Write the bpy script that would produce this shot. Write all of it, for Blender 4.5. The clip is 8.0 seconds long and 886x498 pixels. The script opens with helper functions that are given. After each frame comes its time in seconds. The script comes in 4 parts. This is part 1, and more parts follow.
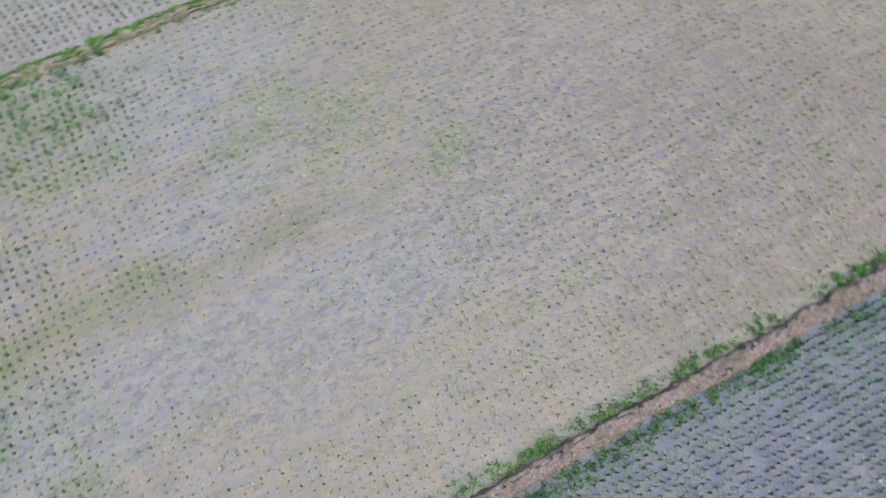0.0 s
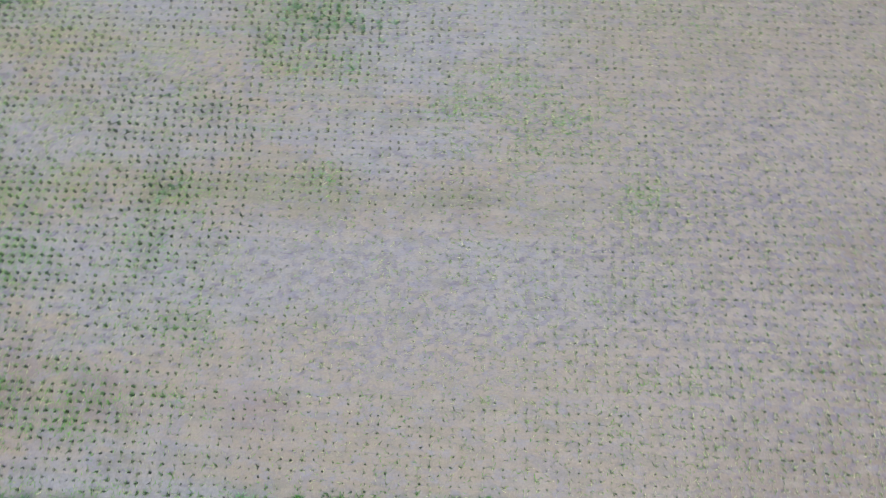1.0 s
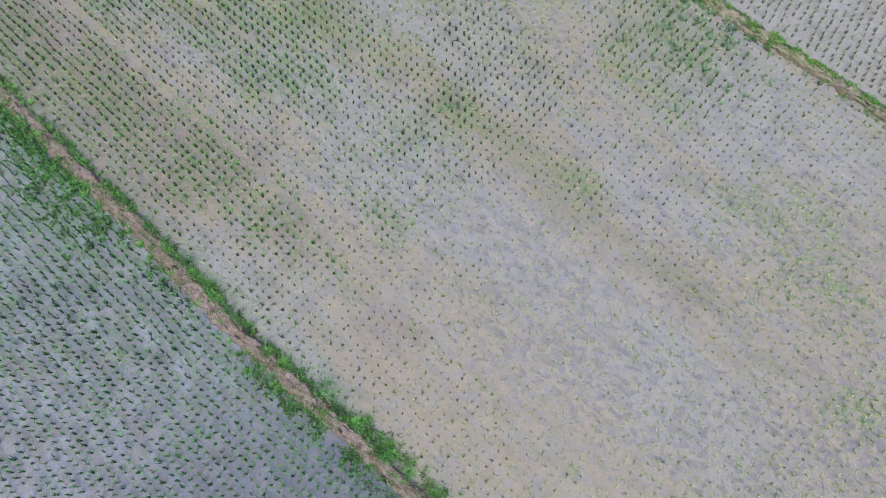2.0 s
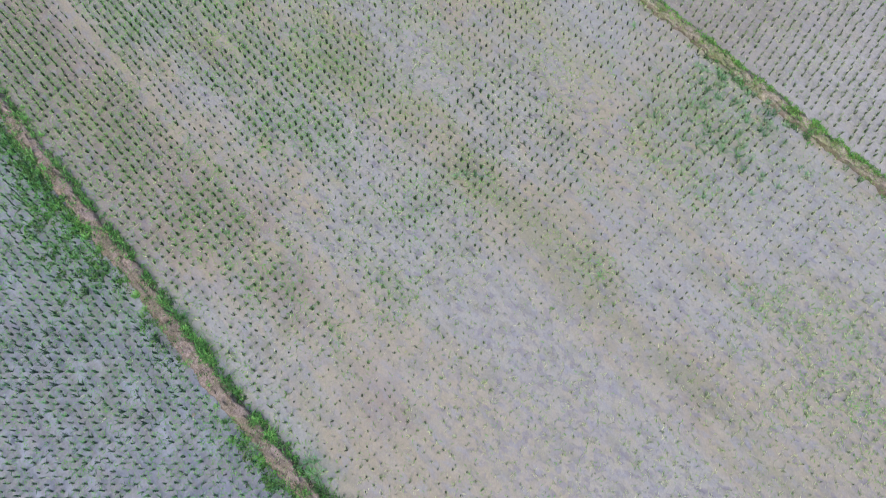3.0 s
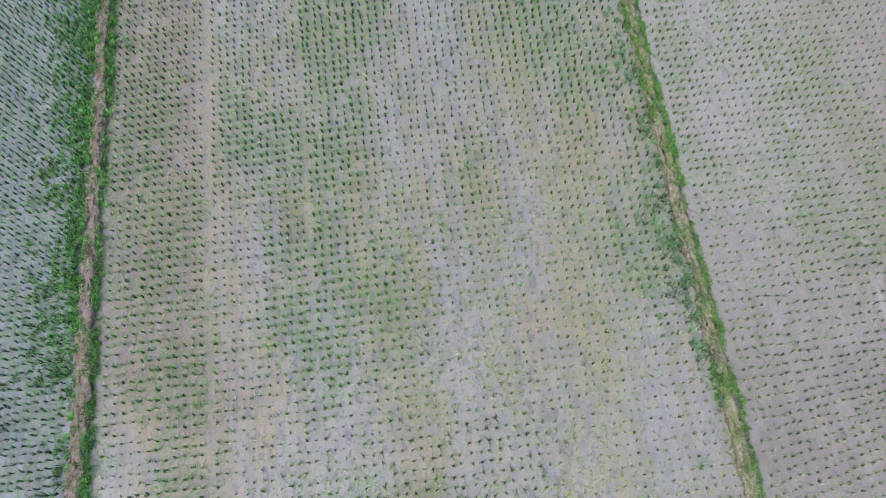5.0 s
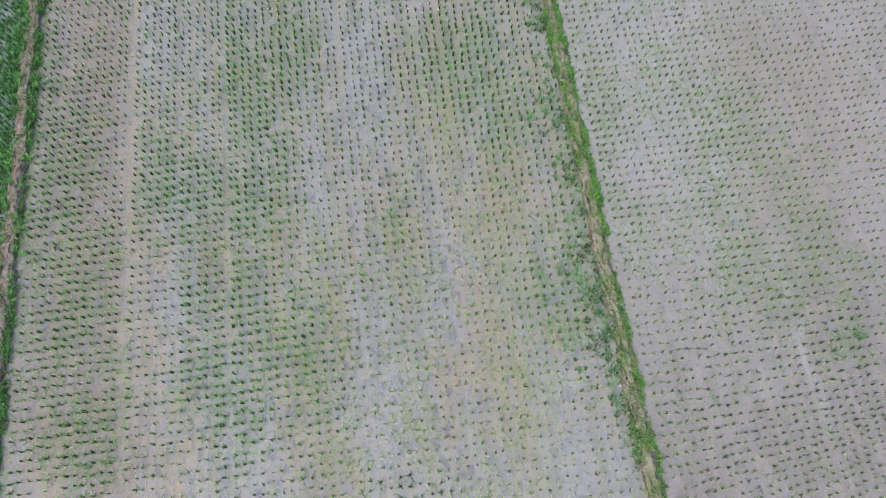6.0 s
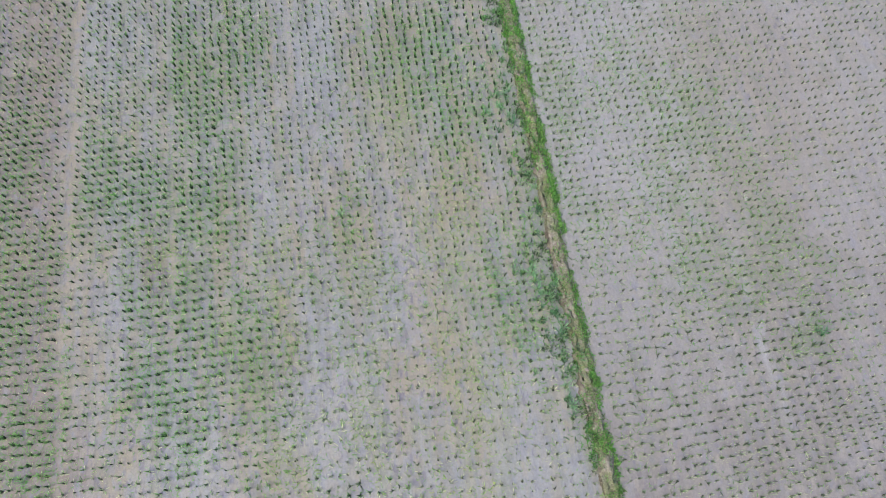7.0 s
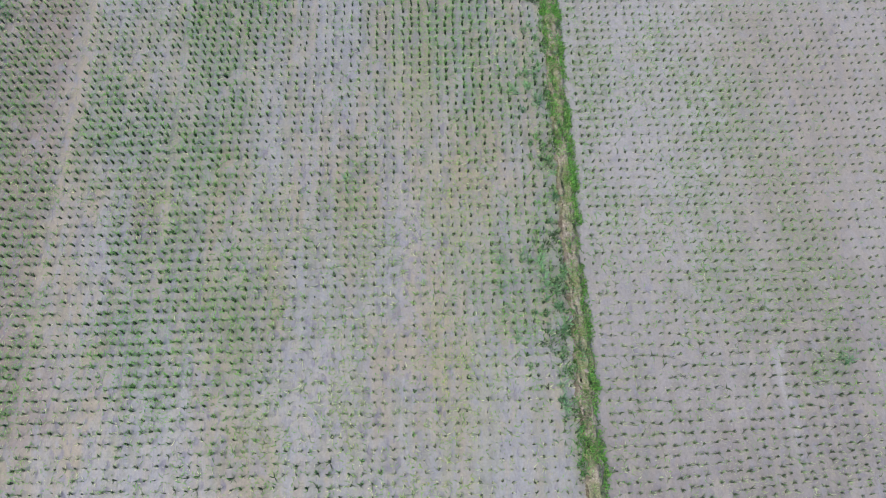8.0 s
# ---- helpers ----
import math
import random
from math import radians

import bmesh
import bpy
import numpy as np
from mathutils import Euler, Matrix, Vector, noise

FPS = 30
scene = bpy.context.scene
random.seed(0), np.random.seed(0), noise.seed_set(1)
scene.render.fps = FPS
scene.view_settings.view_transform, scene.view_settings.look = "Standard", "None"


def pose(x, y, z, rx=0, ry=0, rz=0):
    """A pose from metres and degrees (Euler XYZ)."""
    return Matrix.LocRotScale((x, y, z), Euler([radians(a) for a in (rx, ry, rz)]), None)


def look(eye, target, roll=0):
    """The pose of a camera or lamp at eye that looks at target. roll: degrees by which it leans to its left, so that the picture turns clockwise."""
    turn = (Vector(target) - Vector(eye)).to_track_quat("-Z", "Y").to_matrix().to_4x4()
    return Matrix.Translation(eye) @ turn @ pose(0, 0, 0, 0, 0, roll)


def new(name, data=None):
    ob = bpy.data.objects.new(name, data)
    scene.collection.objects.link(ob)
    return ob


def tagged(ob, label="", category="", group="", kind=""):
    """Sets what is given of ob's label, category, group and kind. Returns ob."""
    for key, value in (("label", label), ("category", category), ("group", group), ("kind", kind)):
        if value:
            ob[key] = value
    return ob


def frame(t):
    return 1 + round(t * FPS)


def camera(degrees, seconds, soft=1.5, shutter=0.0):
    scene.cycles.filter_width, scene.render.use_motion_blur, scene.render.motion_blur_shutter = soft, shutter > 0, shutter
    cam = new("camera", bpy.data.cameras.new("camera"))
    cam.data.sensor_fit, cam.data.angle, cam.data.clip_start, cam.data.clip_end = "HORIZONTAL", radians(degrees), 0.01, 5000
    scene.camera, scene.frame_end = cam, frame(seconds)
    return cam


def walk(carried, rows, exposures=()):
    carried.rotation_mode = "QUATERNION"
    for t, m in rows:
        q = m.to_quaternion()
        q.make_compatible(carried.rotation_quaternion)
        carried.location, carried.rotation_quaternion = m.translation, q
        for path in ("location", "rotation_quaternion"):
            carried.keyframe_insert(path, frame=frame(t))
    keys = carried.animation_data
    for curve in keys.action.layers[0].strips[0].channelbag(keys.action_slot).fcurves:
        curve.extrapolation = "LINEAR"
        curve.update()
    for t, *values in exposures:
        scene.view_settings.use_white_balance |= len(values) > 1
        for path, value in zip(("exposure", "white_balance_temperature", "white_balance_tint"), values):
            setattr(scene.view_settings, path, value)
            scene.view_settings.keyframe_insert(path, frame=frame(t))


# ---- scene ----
cam = camera(61.2, 8.0, soft=0.7, shutter=0.2)
PATH = [
    (0, (-0.11, 0.715, 16.274), (0.266, 1.304, 14.4), 5.0),
    (0.2, (-0.171, 0.667, 16.357), (0.085, 1.312, 14.481), 3.7),
    (0.5, (-0.179, 0.584, 16.466), (0.01, 1.255, 14.591), 2.7),
    (0.8, (-0.049, 0.548, 16.429), (0.038, 1.241, 14.556), 1.3),
    (1, (0.018, 0.554, 16.395), (-0.009, 1.249, 14.52), 0.1),
    (1.5, (0.113, 0.526, 16.277), (-0.232, 1.146, 14.407), -3.0),
    (1.7, (0.112, 0.551, 16.253), (-0.342, 1.103, 14.385), -3.9),
    (2.8, (-0.54, 1.773, 16.145), (-1.109, 2.212, 14.279), -5.2),
    (3, (-0.938, 2.328, 16.144), (-1.511, 2.763, 14.278), -5.2),
    (3.2, (-1.461, 3.002, 16.193), (-2.03, 3.43, 14.324), -5.2),
    (3.5, (-2.395, 4.137, 16.306), (-2.952, 4.553, 14.431), -5.1),
    (3.8, (-3.416, 5.28, 16.314), (-3.975, 5.673, 14.435), -4.6),
    (4, (-4.137, 6.034, 16.298), (-4.766, 6.303, 14.418), -5.3),
    (4.2, (-4.771, 6.733, 16.386), (-5.458, 6.831, 14.511), -7.1),
    (4.5, (-5.533, 7.683, 16.549), (-6.236, 7.687, 14.676), -7.8),
    (4.8, (-6.094, 8.496, 16.666), (-6.795, 8.485, 14.793), -8.1),
    (5, (-6.363, 8.942, 16.705), (-7.071, 8.94, 14.834), -7.4),
    (5.2, (-6.566, 9.349, 16.739), (-7.284, 9.354, 14.873), -6.7),
    (6.3, (-7.233, 11.006, 16.729), (-7.961, 11.047, 14.867), -4.5),
    (6.5, (-7.268, 11.204, 16.646), (-7.993, 11.252, 14.783), -4.5),
    (7, (-7.117, 11.498, 16.176), (-7.854, 11.56, 14.318), -3.5),
    (7.5, (-6.997, 11.69, 15.601), (-7.746, 11.745, 13.748), -2.2),
    (7.7, (-6.949, 11.782, 15.384), (-7.701, 11.827, 13.532), -2.1),
    (8, (-6.893, 11.931, 14.993), (-7.649, 11.927, 13.142), -1.8),
]
walk(cam, [(t, look(eye, target, roll)) for t, eye, target, roll in PATH], [(0.0, 0.0, 6500, 10), (1.5, -0.04, 6500, 10), (3.0, 0.02, 6500, 10), (4.5, 0.0, 6500, 10), (6.5, 0.03, 6500, 10), (7.2, 0.02, 6500, 10), (8.0, -0.01, 6500, 10)])

# ---- light: a bright overcast sky ----
SUN_UP, SUN_ROUND = 56.0, 140.0
world = bpy.data.worlds.new("overcast_sky")
scene.world = world
world.use_nodes = True
wn = world.node_tree
sky = wn.nodes.new("ShaderNodeTexSky")
sky.sky_type, sky.sun_disc = "NISHITA", False
sky.sun_elevation, sky.sun_rotation = radians(SUN_UP), radians(SUN_ROUND)
sky.air_density, sky.dust_density, sky.ozone_density = 1.0, 4.0, 1.0
wn.nodes["Background"].inputs["Strength"].default_value = 0.15
wn.links.new(sky.outputs["Color"], wn.nodes["Background"].inputs["Color"])
sun = new("sun", bpy.data.lights.new("sun", "SUN"))
sun.data.energy, sun.data.angle, sun.data.color = 0.5, radians(70), (1.0, 0.97, 0.92)
az, el = radians(SUN_ROUND), radians(SUN_UP)
toward = Vector((math.sin(az) * math.cos(el), math.cos(az) * math.cos(el), math.sin(el)))
sun.matrix_world = look(toward * 50, (0, 0, 0))


# ---- materials ----
def material(name, rough=0.7):
    mat = bpy.data.materials.new(name)
    mat.use_nodes = True
    b = mat.node_tree.nodes["Principled BSDF"]
    b.inputs["Roughness"].default_value = rough
    return mat, mat.node_tree, b


def noise_node(tree, scale, detail=4.0, rough=0.55, stretch=(1, 1, 1)):
    co = tree.nodes.new("ShaderNodeTexCoord")
    mp = tree.nodes.new("ShaderNodeMapping")
    mp.inputs["Scale"].default_value = stretch
    n = tree.nodes.new("ShaderNodeTexNoise")
    n.inputs["Scale"].default_value, n.inputs["Detail"].default_value, n.inputs["Roughness"].default_value = scale, detail, rough
    tree.links.new(co.outputs["Object"], mp.inputs["Vector"])
    tree.links.new(mp.outputs["Vector"], n.inputs["Vector"])
    return n.outputs["Fac"]


def ramp(tree, value, low, high, a=0.0, b=1.0):
    m = tree.nodes.new("ShaderNodeMapRange")
    m.interpolation_type = "SMOOTHSTEP"
    for key, v in (("From Min", low), ("From Max", high), ("To Min", a), ("To Max", b)):
        m.inputs[key].default_value = v
    tree.links.new(value, m.inputs["Value"])
    return m.outputs["Result"]


def maths(tree, op, a, b):
    m = tree.nodes.new("ShaderNodeMath")
    m.operation = op
    for n, v in enumerate((a, b)):
        if isinstance(v, (int, float)):
            m.inputs[n].default_value = v
        else:
            tree.links.new(v, m.inputs[n])
    return m.outputs[0]


def mixed(tree, fac, a, b, kind="MIX"):
    m = tree.nodes.new("ShaderNodeMix")
    m.data_type, m.blend_type = "RGBA", kind
    for key, v in ((0, fac), (6, a), (7, b)):
        if isinstance(v, (int, float)):
            m.inputs[key].default_value = v
        elif isinstance(v, tuple):
            m.inputs[key].default_value = (*v, 1.0)
        else:
            tree.links.new(v, m.inputs[key])
    return m.outputs[2]


def bumped(tree, b, height, strength, distance):
    n = tree.nodes.new("ShaderNodeBump")
    n.inputs["Strength"].default_value, n.inputs["Distance"].default_value = strength, distance
    tree.links.new(height, n.inputs["Height"])
    tree.links.new(n.outputs["Normal"], b.inputs["Normal"])


def stain_channels(tree, name):
    a = tree.nodes.new("ShaderNodeAttribute")
    a.attribute_name = name
    s = tree.nodes.new("ShaderNodeSeparateColor")
    tree.links.new(a.outputs["Color"], s.inputs["Color"])
    return s.outputs["Red"], s.outputs["Green"], s.outputs["Blue"]


def mud_material():
    """Flooded silt: grey where a film of water stands, tan where it shows, with trodden puddles, algae, footprints and brown streaks."""
    mat, tree, b = material("flooded_mud")
    wet, tan, foot = stain_channels(tree, "stain_a")
    algae, brown, north = stain_channels(tree, "stain_b")
    slime, south, dull = stain_channels(tree, "stain_c")
    east, smear, murky = stain_channels(tree, "stain_d")
    trod, olive, track = stain_channels(tree, "stain_e")
    broad, small, fine = noise_node(tree, 1.0, 5, 0.55, (0.4, 1.0, 1)), noise_node(tree, 3.2, 5, 0.6, (0.55, 1.0, 1)), noise_node(tree, 30, 4, 0.6)
    third = noise_node(tree, 2.4, 4, 0.55, (0.6, 1.0, 1.7))
    mottle = noise_node(tree, 7.5, 5, 0.65, (0.75, 1.0, 1.3))
    over = lambda fac, paint, col: mixed(tree, fac, col, paint)
    times = lambda a, c: maths(tree, "MULTIPLY", a, c)
    plus = lambda a, c: maths(tree, "ADD", a, c)
    about = lambda v, k: times(maths(tree, "SUBTRACT", v, 0.5), k)
    rows = maths(tree, "SUBTRACT", 1.0, maths(tree, "MAXIMUM", east, maths(tree, "MAXIMUM", north, trod)))
    stripe = noise_node(tree, 3.4, 4, 0.6, (0.1, 1.0, 1.0))
    level = plus(maths(tree, "SUBTRACT", times(wet, 0.8), times(tan, 0.85)), plus(plus(about(broad, 0.9), about(small, 1.3)), times(about(stripe, 2.2), plus(0.25, rows))))
    wetness = ramp(tree, level, -0.55, 0.55)
    col = mixed(tree, wetness, MUD_TAN, MUD_WET)
    col = over(ramp(tree, third, 0.5, 0.62, 0.0, 0.55), MUD_LILAC, col)
    band = noise_node(tree, 2.1, 4, 0.6, (0.13, 1.0, 1.0))
    col = over(times(rows, ramp(tree, band, 0.53, 0.62, 0.0, 0.45)), MUD_STREAK, col)
    col = over(times(rows, ramp(tree, band, 0.47, 0.37, 0.0, 0.3)), MUD_DRYING, col)
    col = over(times(north, 0.85), mixed(tree, wetness, MUD_NORTH, MUD_PALE), col)
    col = over(times(dull, ramp(tree, small, 0.3, 0.6, 0.45, 0.85)), MUD_DULL, col)
    col = over(times(east, ramp(tree, broad, 0.4, 0.6, 0.6, 0.85)), MUD_EAST, col)
    col = over(ramp(tree, mottle, 0.48, 0.36, 0.0, 0.3), MUD_TAN, col)
    col = over(ramp(tree, plus(brown, plus(about(small, 1.2), about(stripe, 1.4))), 0.2, 1.1, 0.0, 0.75), mixed(tree, east, MUD_BROWN, MUD_LOAM), col)
    col = over(ramp(tree, plus(olive, about(mottle, 1.6)), 0.2, 1.1, 0.0, 0.7), MUD_OLIVE, col)
    col = over(ramp(tree, plus(algae, plus(about(stripe, 1.8), about(mottle, 2.4))), 0.3, 1.2, 0.0, 0.36), MUD_ALGAE, col)
    col = over(ramp(tree, plus(slime, plus(about(small, 0.9), about(stripe, 1.0))), 0.1, 1.0, 0.0, 0.6), MUD_GREEN, col)
    # Trodden puddles: flakes of deeper water, and chains of them along the planter's tracks.
    col = over(times(trod, ramp(tree, wetness, 0.1, 0.9, 0.55, 0.3)), MUD_DRYING, col)
    flake, chain = noise_node(tree, 6.0, 2.0, 0.45, (0.8, 1.0, 1.0)), noise_node(tree, 9.0, 3, 0.55, (0.3, 1.0, 1.4))
    puddle = ramp(tree, plus(flake, times(trod, 0.1)), 0.635, 0.65)
    col = over(times(puddle, plus(0.15, times(trod, 0.55))), mixed(tree, ramp(tree, mottle, 0.42, 0.62, 0.0, 0.7), MUD_FOOT, MUD_LILAC), col)
    col = over(times(ramp(tree, plus(chain, times(track, 0.12)), 0.645, 0.68), 0.7), MUD_FOOT, col)
    dab = ramp(tree, plus(noise_node(tree, 7.5, 2, 0.5, (0.55, 1.0, 0.7)), times(east, 0.05)), 0.63, 0.67)
    col = over(times(dab, times(maths(tree, "MAXIMUM", east, times(trod, 0.7)), 0.75)), MUD_DAB, col)
    patchy = noise_node(tree, 2.7, 5, 0.6, (0.45, 1.0, 2.3))
    col = over(ramp(tree, patchy, 0.52, 0.66, 0.0, 0.5), MUD_SILT, col)
    col = over(ramp(tree, patchy, 0.48, 0.36, 0.0, 0.35), MUD_SAND, col)
    dry = ramp(tree, noise_node(tree, 4.4, 4, 0.55, (0.6, 1.0, 2.2)), 0.56, 0.62, 0.0, 0.5)
    col = over(times(dry, plus(0.35, times(trod, 0.5))), MUD_SAND, col)
    col = over(ramp(tree, foot, 0.1, 0.75, 0.0, 0.7), MUD_FOOT, col)
    col = over(times(smear, ramp(tree, small, 0.42, 0.58, 0.1, 0.95)), (0.59, 0.595, 0.61), col)
    # South water: bluish silt, with pale sky glints painted into the colour.
    col = over(times(south, ramp(tree, small, 0.35, 0.6, 0.95, 0.7)), mixed(tree, ramp(tree, third, 0.42, 0.6), MUD_SOUTH, PAINTED_SHEEN), col)
    col = over(times(south, ramp(tree, plus(slime, about(small, 1.4)), 0.15, 0.9, 0.0, 0.4)), MUD_GREEN, col)
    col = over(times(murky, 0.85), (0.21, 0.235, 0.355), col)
    col = over(times(ramp(tree, small, 0.42, 0.62), times(maths(tree, "MAXIMUM", north, south), 0.28)), MUD_PINK, col)
    hue = noise_node(tree, 4.6, 5, 0.7, (0.5, 1.0, 3.1))
    calm = maths(tree, "SUBTRACT", 1.0, times(maths(tree, "MAXIMUM", maths(tree, "MAXIMUM", times(north, 0.5), east), south), 0.6))
    col = over(times(calm, ramp(tree, hue, 0.51, 0.65, 0.0, 0.6)), MUD_BLUE, col)
    col = over(times(calm, ramp(tree, hue, 0.46, 0.34, 0.0, 0.25)), MUD_STRAW, col)
    thread = noise_node(tree, 13, 4, 0.6, (0.12, 1.0, 1.0))
    col = over(times(rows, ramp(tree, thread, 0.54, 0.66, 0.0, 0.2)), (0.37, 0.365, 0.40), col)
    col = over(ramp(tree, noise_node(tree, 9, 5, 0.68, (0.7, 1, 1)), 0.5, 0.66, 0.0, 0.25), (0.30, 0.27, 0.23), col)
    col = mixed(tree, 0.2, col, ramp(tree, noise_node(tree, 17, 4, 0.7), 0.38, 0.62, 0.3, 0.68), "OVERLAY")
    col = mixed(tree, 0.22, col, ramp(tree, fine, 0.3, 0.7, 0.38, 0.62), "OVERLAY")
    tree.links.new(col, b.inputs["Base Color"])
    tree.links.new(ramp(tree, wetness, 0.1, 0.9, 0.5, 0.25), b.inputs["Roughness"])
    bumped(tree, b, plus(times(fine, 0.3), maths(tree, "SUBTRACT", small, times(puddle, 0.5))), 0.15, 0.015)
    return mat


def dirt_material(name, dry, damp, moss):
    mat, tree, b = material(name, 0.85)
    big, mid, fine = noise_node(tree, 1.6, 5, 0.6), noise_node(tree, 9, 6, 0.65), noise_node(tree, 60, 4, 0.6)
    col = mixed(tree, ramp(tree, mid, 0.38, 0.66), dry, damp)
    col = mixed(tree, ramp(tree, big, 0.42, 0.62, 0.0, 0.65), col, moss)
    col = mixed(tree, ramp(tree, noise_node(tree, 5.5, 5, 0.65), 0.5, 0.64, 0.0, 0.7), col, moss)
    col = mixed(tree, 0.7, col, ramp(tree, fine, 0.3, 0.7, 0.32, 0.68), "OVERLAY")
    crumb = noise_node(tree, 24, 4, 0.7)
    col = mixed(tree, 0.6, col, ramp(tree, crumb, 0.38, 0.62, 0.3, 0.68), "OVERLAY")
    # Darker brown where the steep side is marked.
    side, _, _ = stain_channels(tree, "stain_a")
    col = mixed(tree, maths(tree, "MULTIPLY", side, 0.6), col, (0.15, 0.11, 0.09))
    tree.links.new(col, b.inputs["Base Color"])
    bumped(tree, b, maths(tree, "ADD", mid, maths(tree, "MULTIPLY", fine, 0.4)), 0.7, 0.03)
    return mat


def blade_material(name, dark, fresh, yellow, lively=(0.17, 0.5, 0.11), stem_shade=(0.028, 0.03, 0.022)):
    """Leaf blades: each blade and each plant a little different; the tint carries yellowing, dark stems with root shade
    painted in, and fresh growth.
    """
    mat, tree, b = material(name, 0.5)
    geo, info = tree.nodes.new("ShaderNodeNewGeometry"), tree.nodes.new("ShaderNodeObjectInfo")
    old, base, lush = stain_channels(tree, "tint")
    pick = maths(tree, "FRACT", maths(tree, "ADD", geo.outputs["Random Per Island"], info.outputs["Random"]), 0.0)
    col = mixed(tree, ramp(tree, pick, 0.1, 0.95), dark, fresh)
    col = mixed(tree, maths(tree, "MULTIPLY", old, ramp(tree, pick, 0.0, 0.6, 0.3, 1.0)), col, yellow)
    col = mixed(tree, lush, col, lively)
    col = mixed(tree, base, col, stem_shade)
    col = mixed(tree, 0.35, col, ramp(tree, noise_node(tree, 30, 3), 0.3, 0.7, 0.35, 0.65), "OVERLAY")
    tree.links.new(col, b.inputs["Base Color"])
    thin, both = tree.nodes.new("ShaderNodeBsdfTranslucent"), tree.nodes.new("ShaderNodeAddShader")
    tree.links.new(mixed(tree, 0.45, col, (0.0, 0.0, 0.0)), thin.inputs["Color"])
    tree.links.new(b.outputs["BSDF"], both.inputs[0])
    tree.links.new(thin.outputs["BSDF"], both.inputs[1])
    tree.links.new(both.outputs["Shader"], tree.nodes["Material Output"].inputs["Surface"])
    return mat


def plain_material(name, a, c, scale, rough=0.8):
    mat, tree, b = material(name, rough)
    tree.links.new(mixed(tree, noise_node(tree, scale, 5), a, c), b.inputs["Base Color"])
    bumped(tree, b, noise_node(tree, scale * 3, 4), 0.4, 0.01)
    return mat


MUD_TAN, MUD_WET, MUD_NORTH = (0.495, 0.44, 0.35), (0.49, 0.505, 0.515), (0.43, 0.40, 0.37)
MUD_ALGAE, MUD_BROWN, MUD_OLIVE = (0.45, 0.45, 0.25), (0.385, 0.312, 0.295), (0.325, 0.335, 0.235)
MUD_FOOT, MUD_LILAC, MUD_SAND = (0.30, 0.285, 0.36), (0.385, 0.385, 0.455), (0.56, 0.525, 0.45)
MUD_EAST, MUD_PALE, PAINTED_SHEEN = (0.45, 0.385, 0.29), (0.495, 0.49, 0.50), (0.48, 0.53, 0.64)
MUD_STREAK, MUD_DAB, MUD_LOAM = (0.36, 0.38, 0.31), (0.33, 0.285, 0.335), (0.32, 0.25, 0.175)
MUD_BLUE, MUD_STRAW = (0.42, 0.435, 0.51), (0.47, 0.45, 0.28)
MUD_SILT, MUD_DRYING = (0.325, 0.33, 0.29), (0.50, 0.465, 0.435)
MUD_PINK, MUD_DULL = (0.43, 0.39, 0.38), (0.335, 0.305, 0.30)
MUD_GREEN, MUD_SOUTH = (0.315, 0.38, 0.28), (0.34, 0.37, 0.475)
MUD = mud_material()
DIRT_A = dirt_material("reddish_dirt", (0.46, 0.375, 0.35), (0.34, 0.265, 0.245), (0.25, 0.22, 0.15))
DIRT_B = dirt_material("pale_dirt", (0.50, 0.45, 0.37), (0.35, 0.30, 0.235), (0.25, 0.30, 0.12))
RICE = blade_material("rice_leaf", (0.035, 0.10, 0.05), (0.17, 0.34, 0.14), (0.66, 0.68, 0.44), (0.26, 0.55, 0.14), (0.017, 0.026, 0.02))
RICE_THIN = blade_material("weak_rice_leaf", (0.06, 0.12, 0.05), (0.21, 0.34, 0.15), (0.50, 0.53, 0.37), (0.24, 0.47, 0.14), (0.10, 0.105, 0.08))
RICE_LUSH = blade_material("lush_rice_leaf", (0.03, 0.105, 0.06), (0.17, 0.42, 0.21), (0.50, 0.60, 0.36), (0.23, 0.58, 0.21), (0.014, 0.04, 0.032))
GRASS = blade_material("grass_leaf", (0.05, 0.20, 0.06), (0.20, 0.53, 0.15), (0.44, 0.56, 0.22), (0.2, 0.62, 0.13))
WEED = blade_material("weed_leaf", (0.07, 0.22, 0.10), (0.24, 0.48, 0.24), (0.48, 0.56, 0.38))
BRIGHT = blade_material("mossy_grass", (0.09, 0.29, 0.045), (0.23, 0.55, 0.10), (0.45, 0.50, 0.2))
DRY = blade_material("dry_grass", (0.26, 0.22, 0.14), (0.47, 0.43, 0.32), (0.58, 0.55, 0.45), (0.5, 0.45, 0.3))
WATERWEED = blade_material("water_weed", (0.09, 0.24, 0.08), (0.22, 0.46, 0.13), (0.53, 0.54, 0.2), (0.19, 0.52, 0.13))
STRAW = plain_material("dead_leaf", (0.64, 0.65, 0.51), (0.45, 0.50, 0.32), 3.0)
PALE = plain_material("pale_scrap", (0.75, 0.74, 0.72), (0.6, 0.58, 0.55), 20.0, 0.6)
STONE = plain_material("pale_stone", (0.52, 0.45, 0.38), (0.38, 0.32, 0.27), 25.0)

# ---- the plan: x along the bunds, y across them ----
BUND_A, BUND_B, STRIP, SMEAR_Y = 0.40, 14.68, 3.31, 18.7
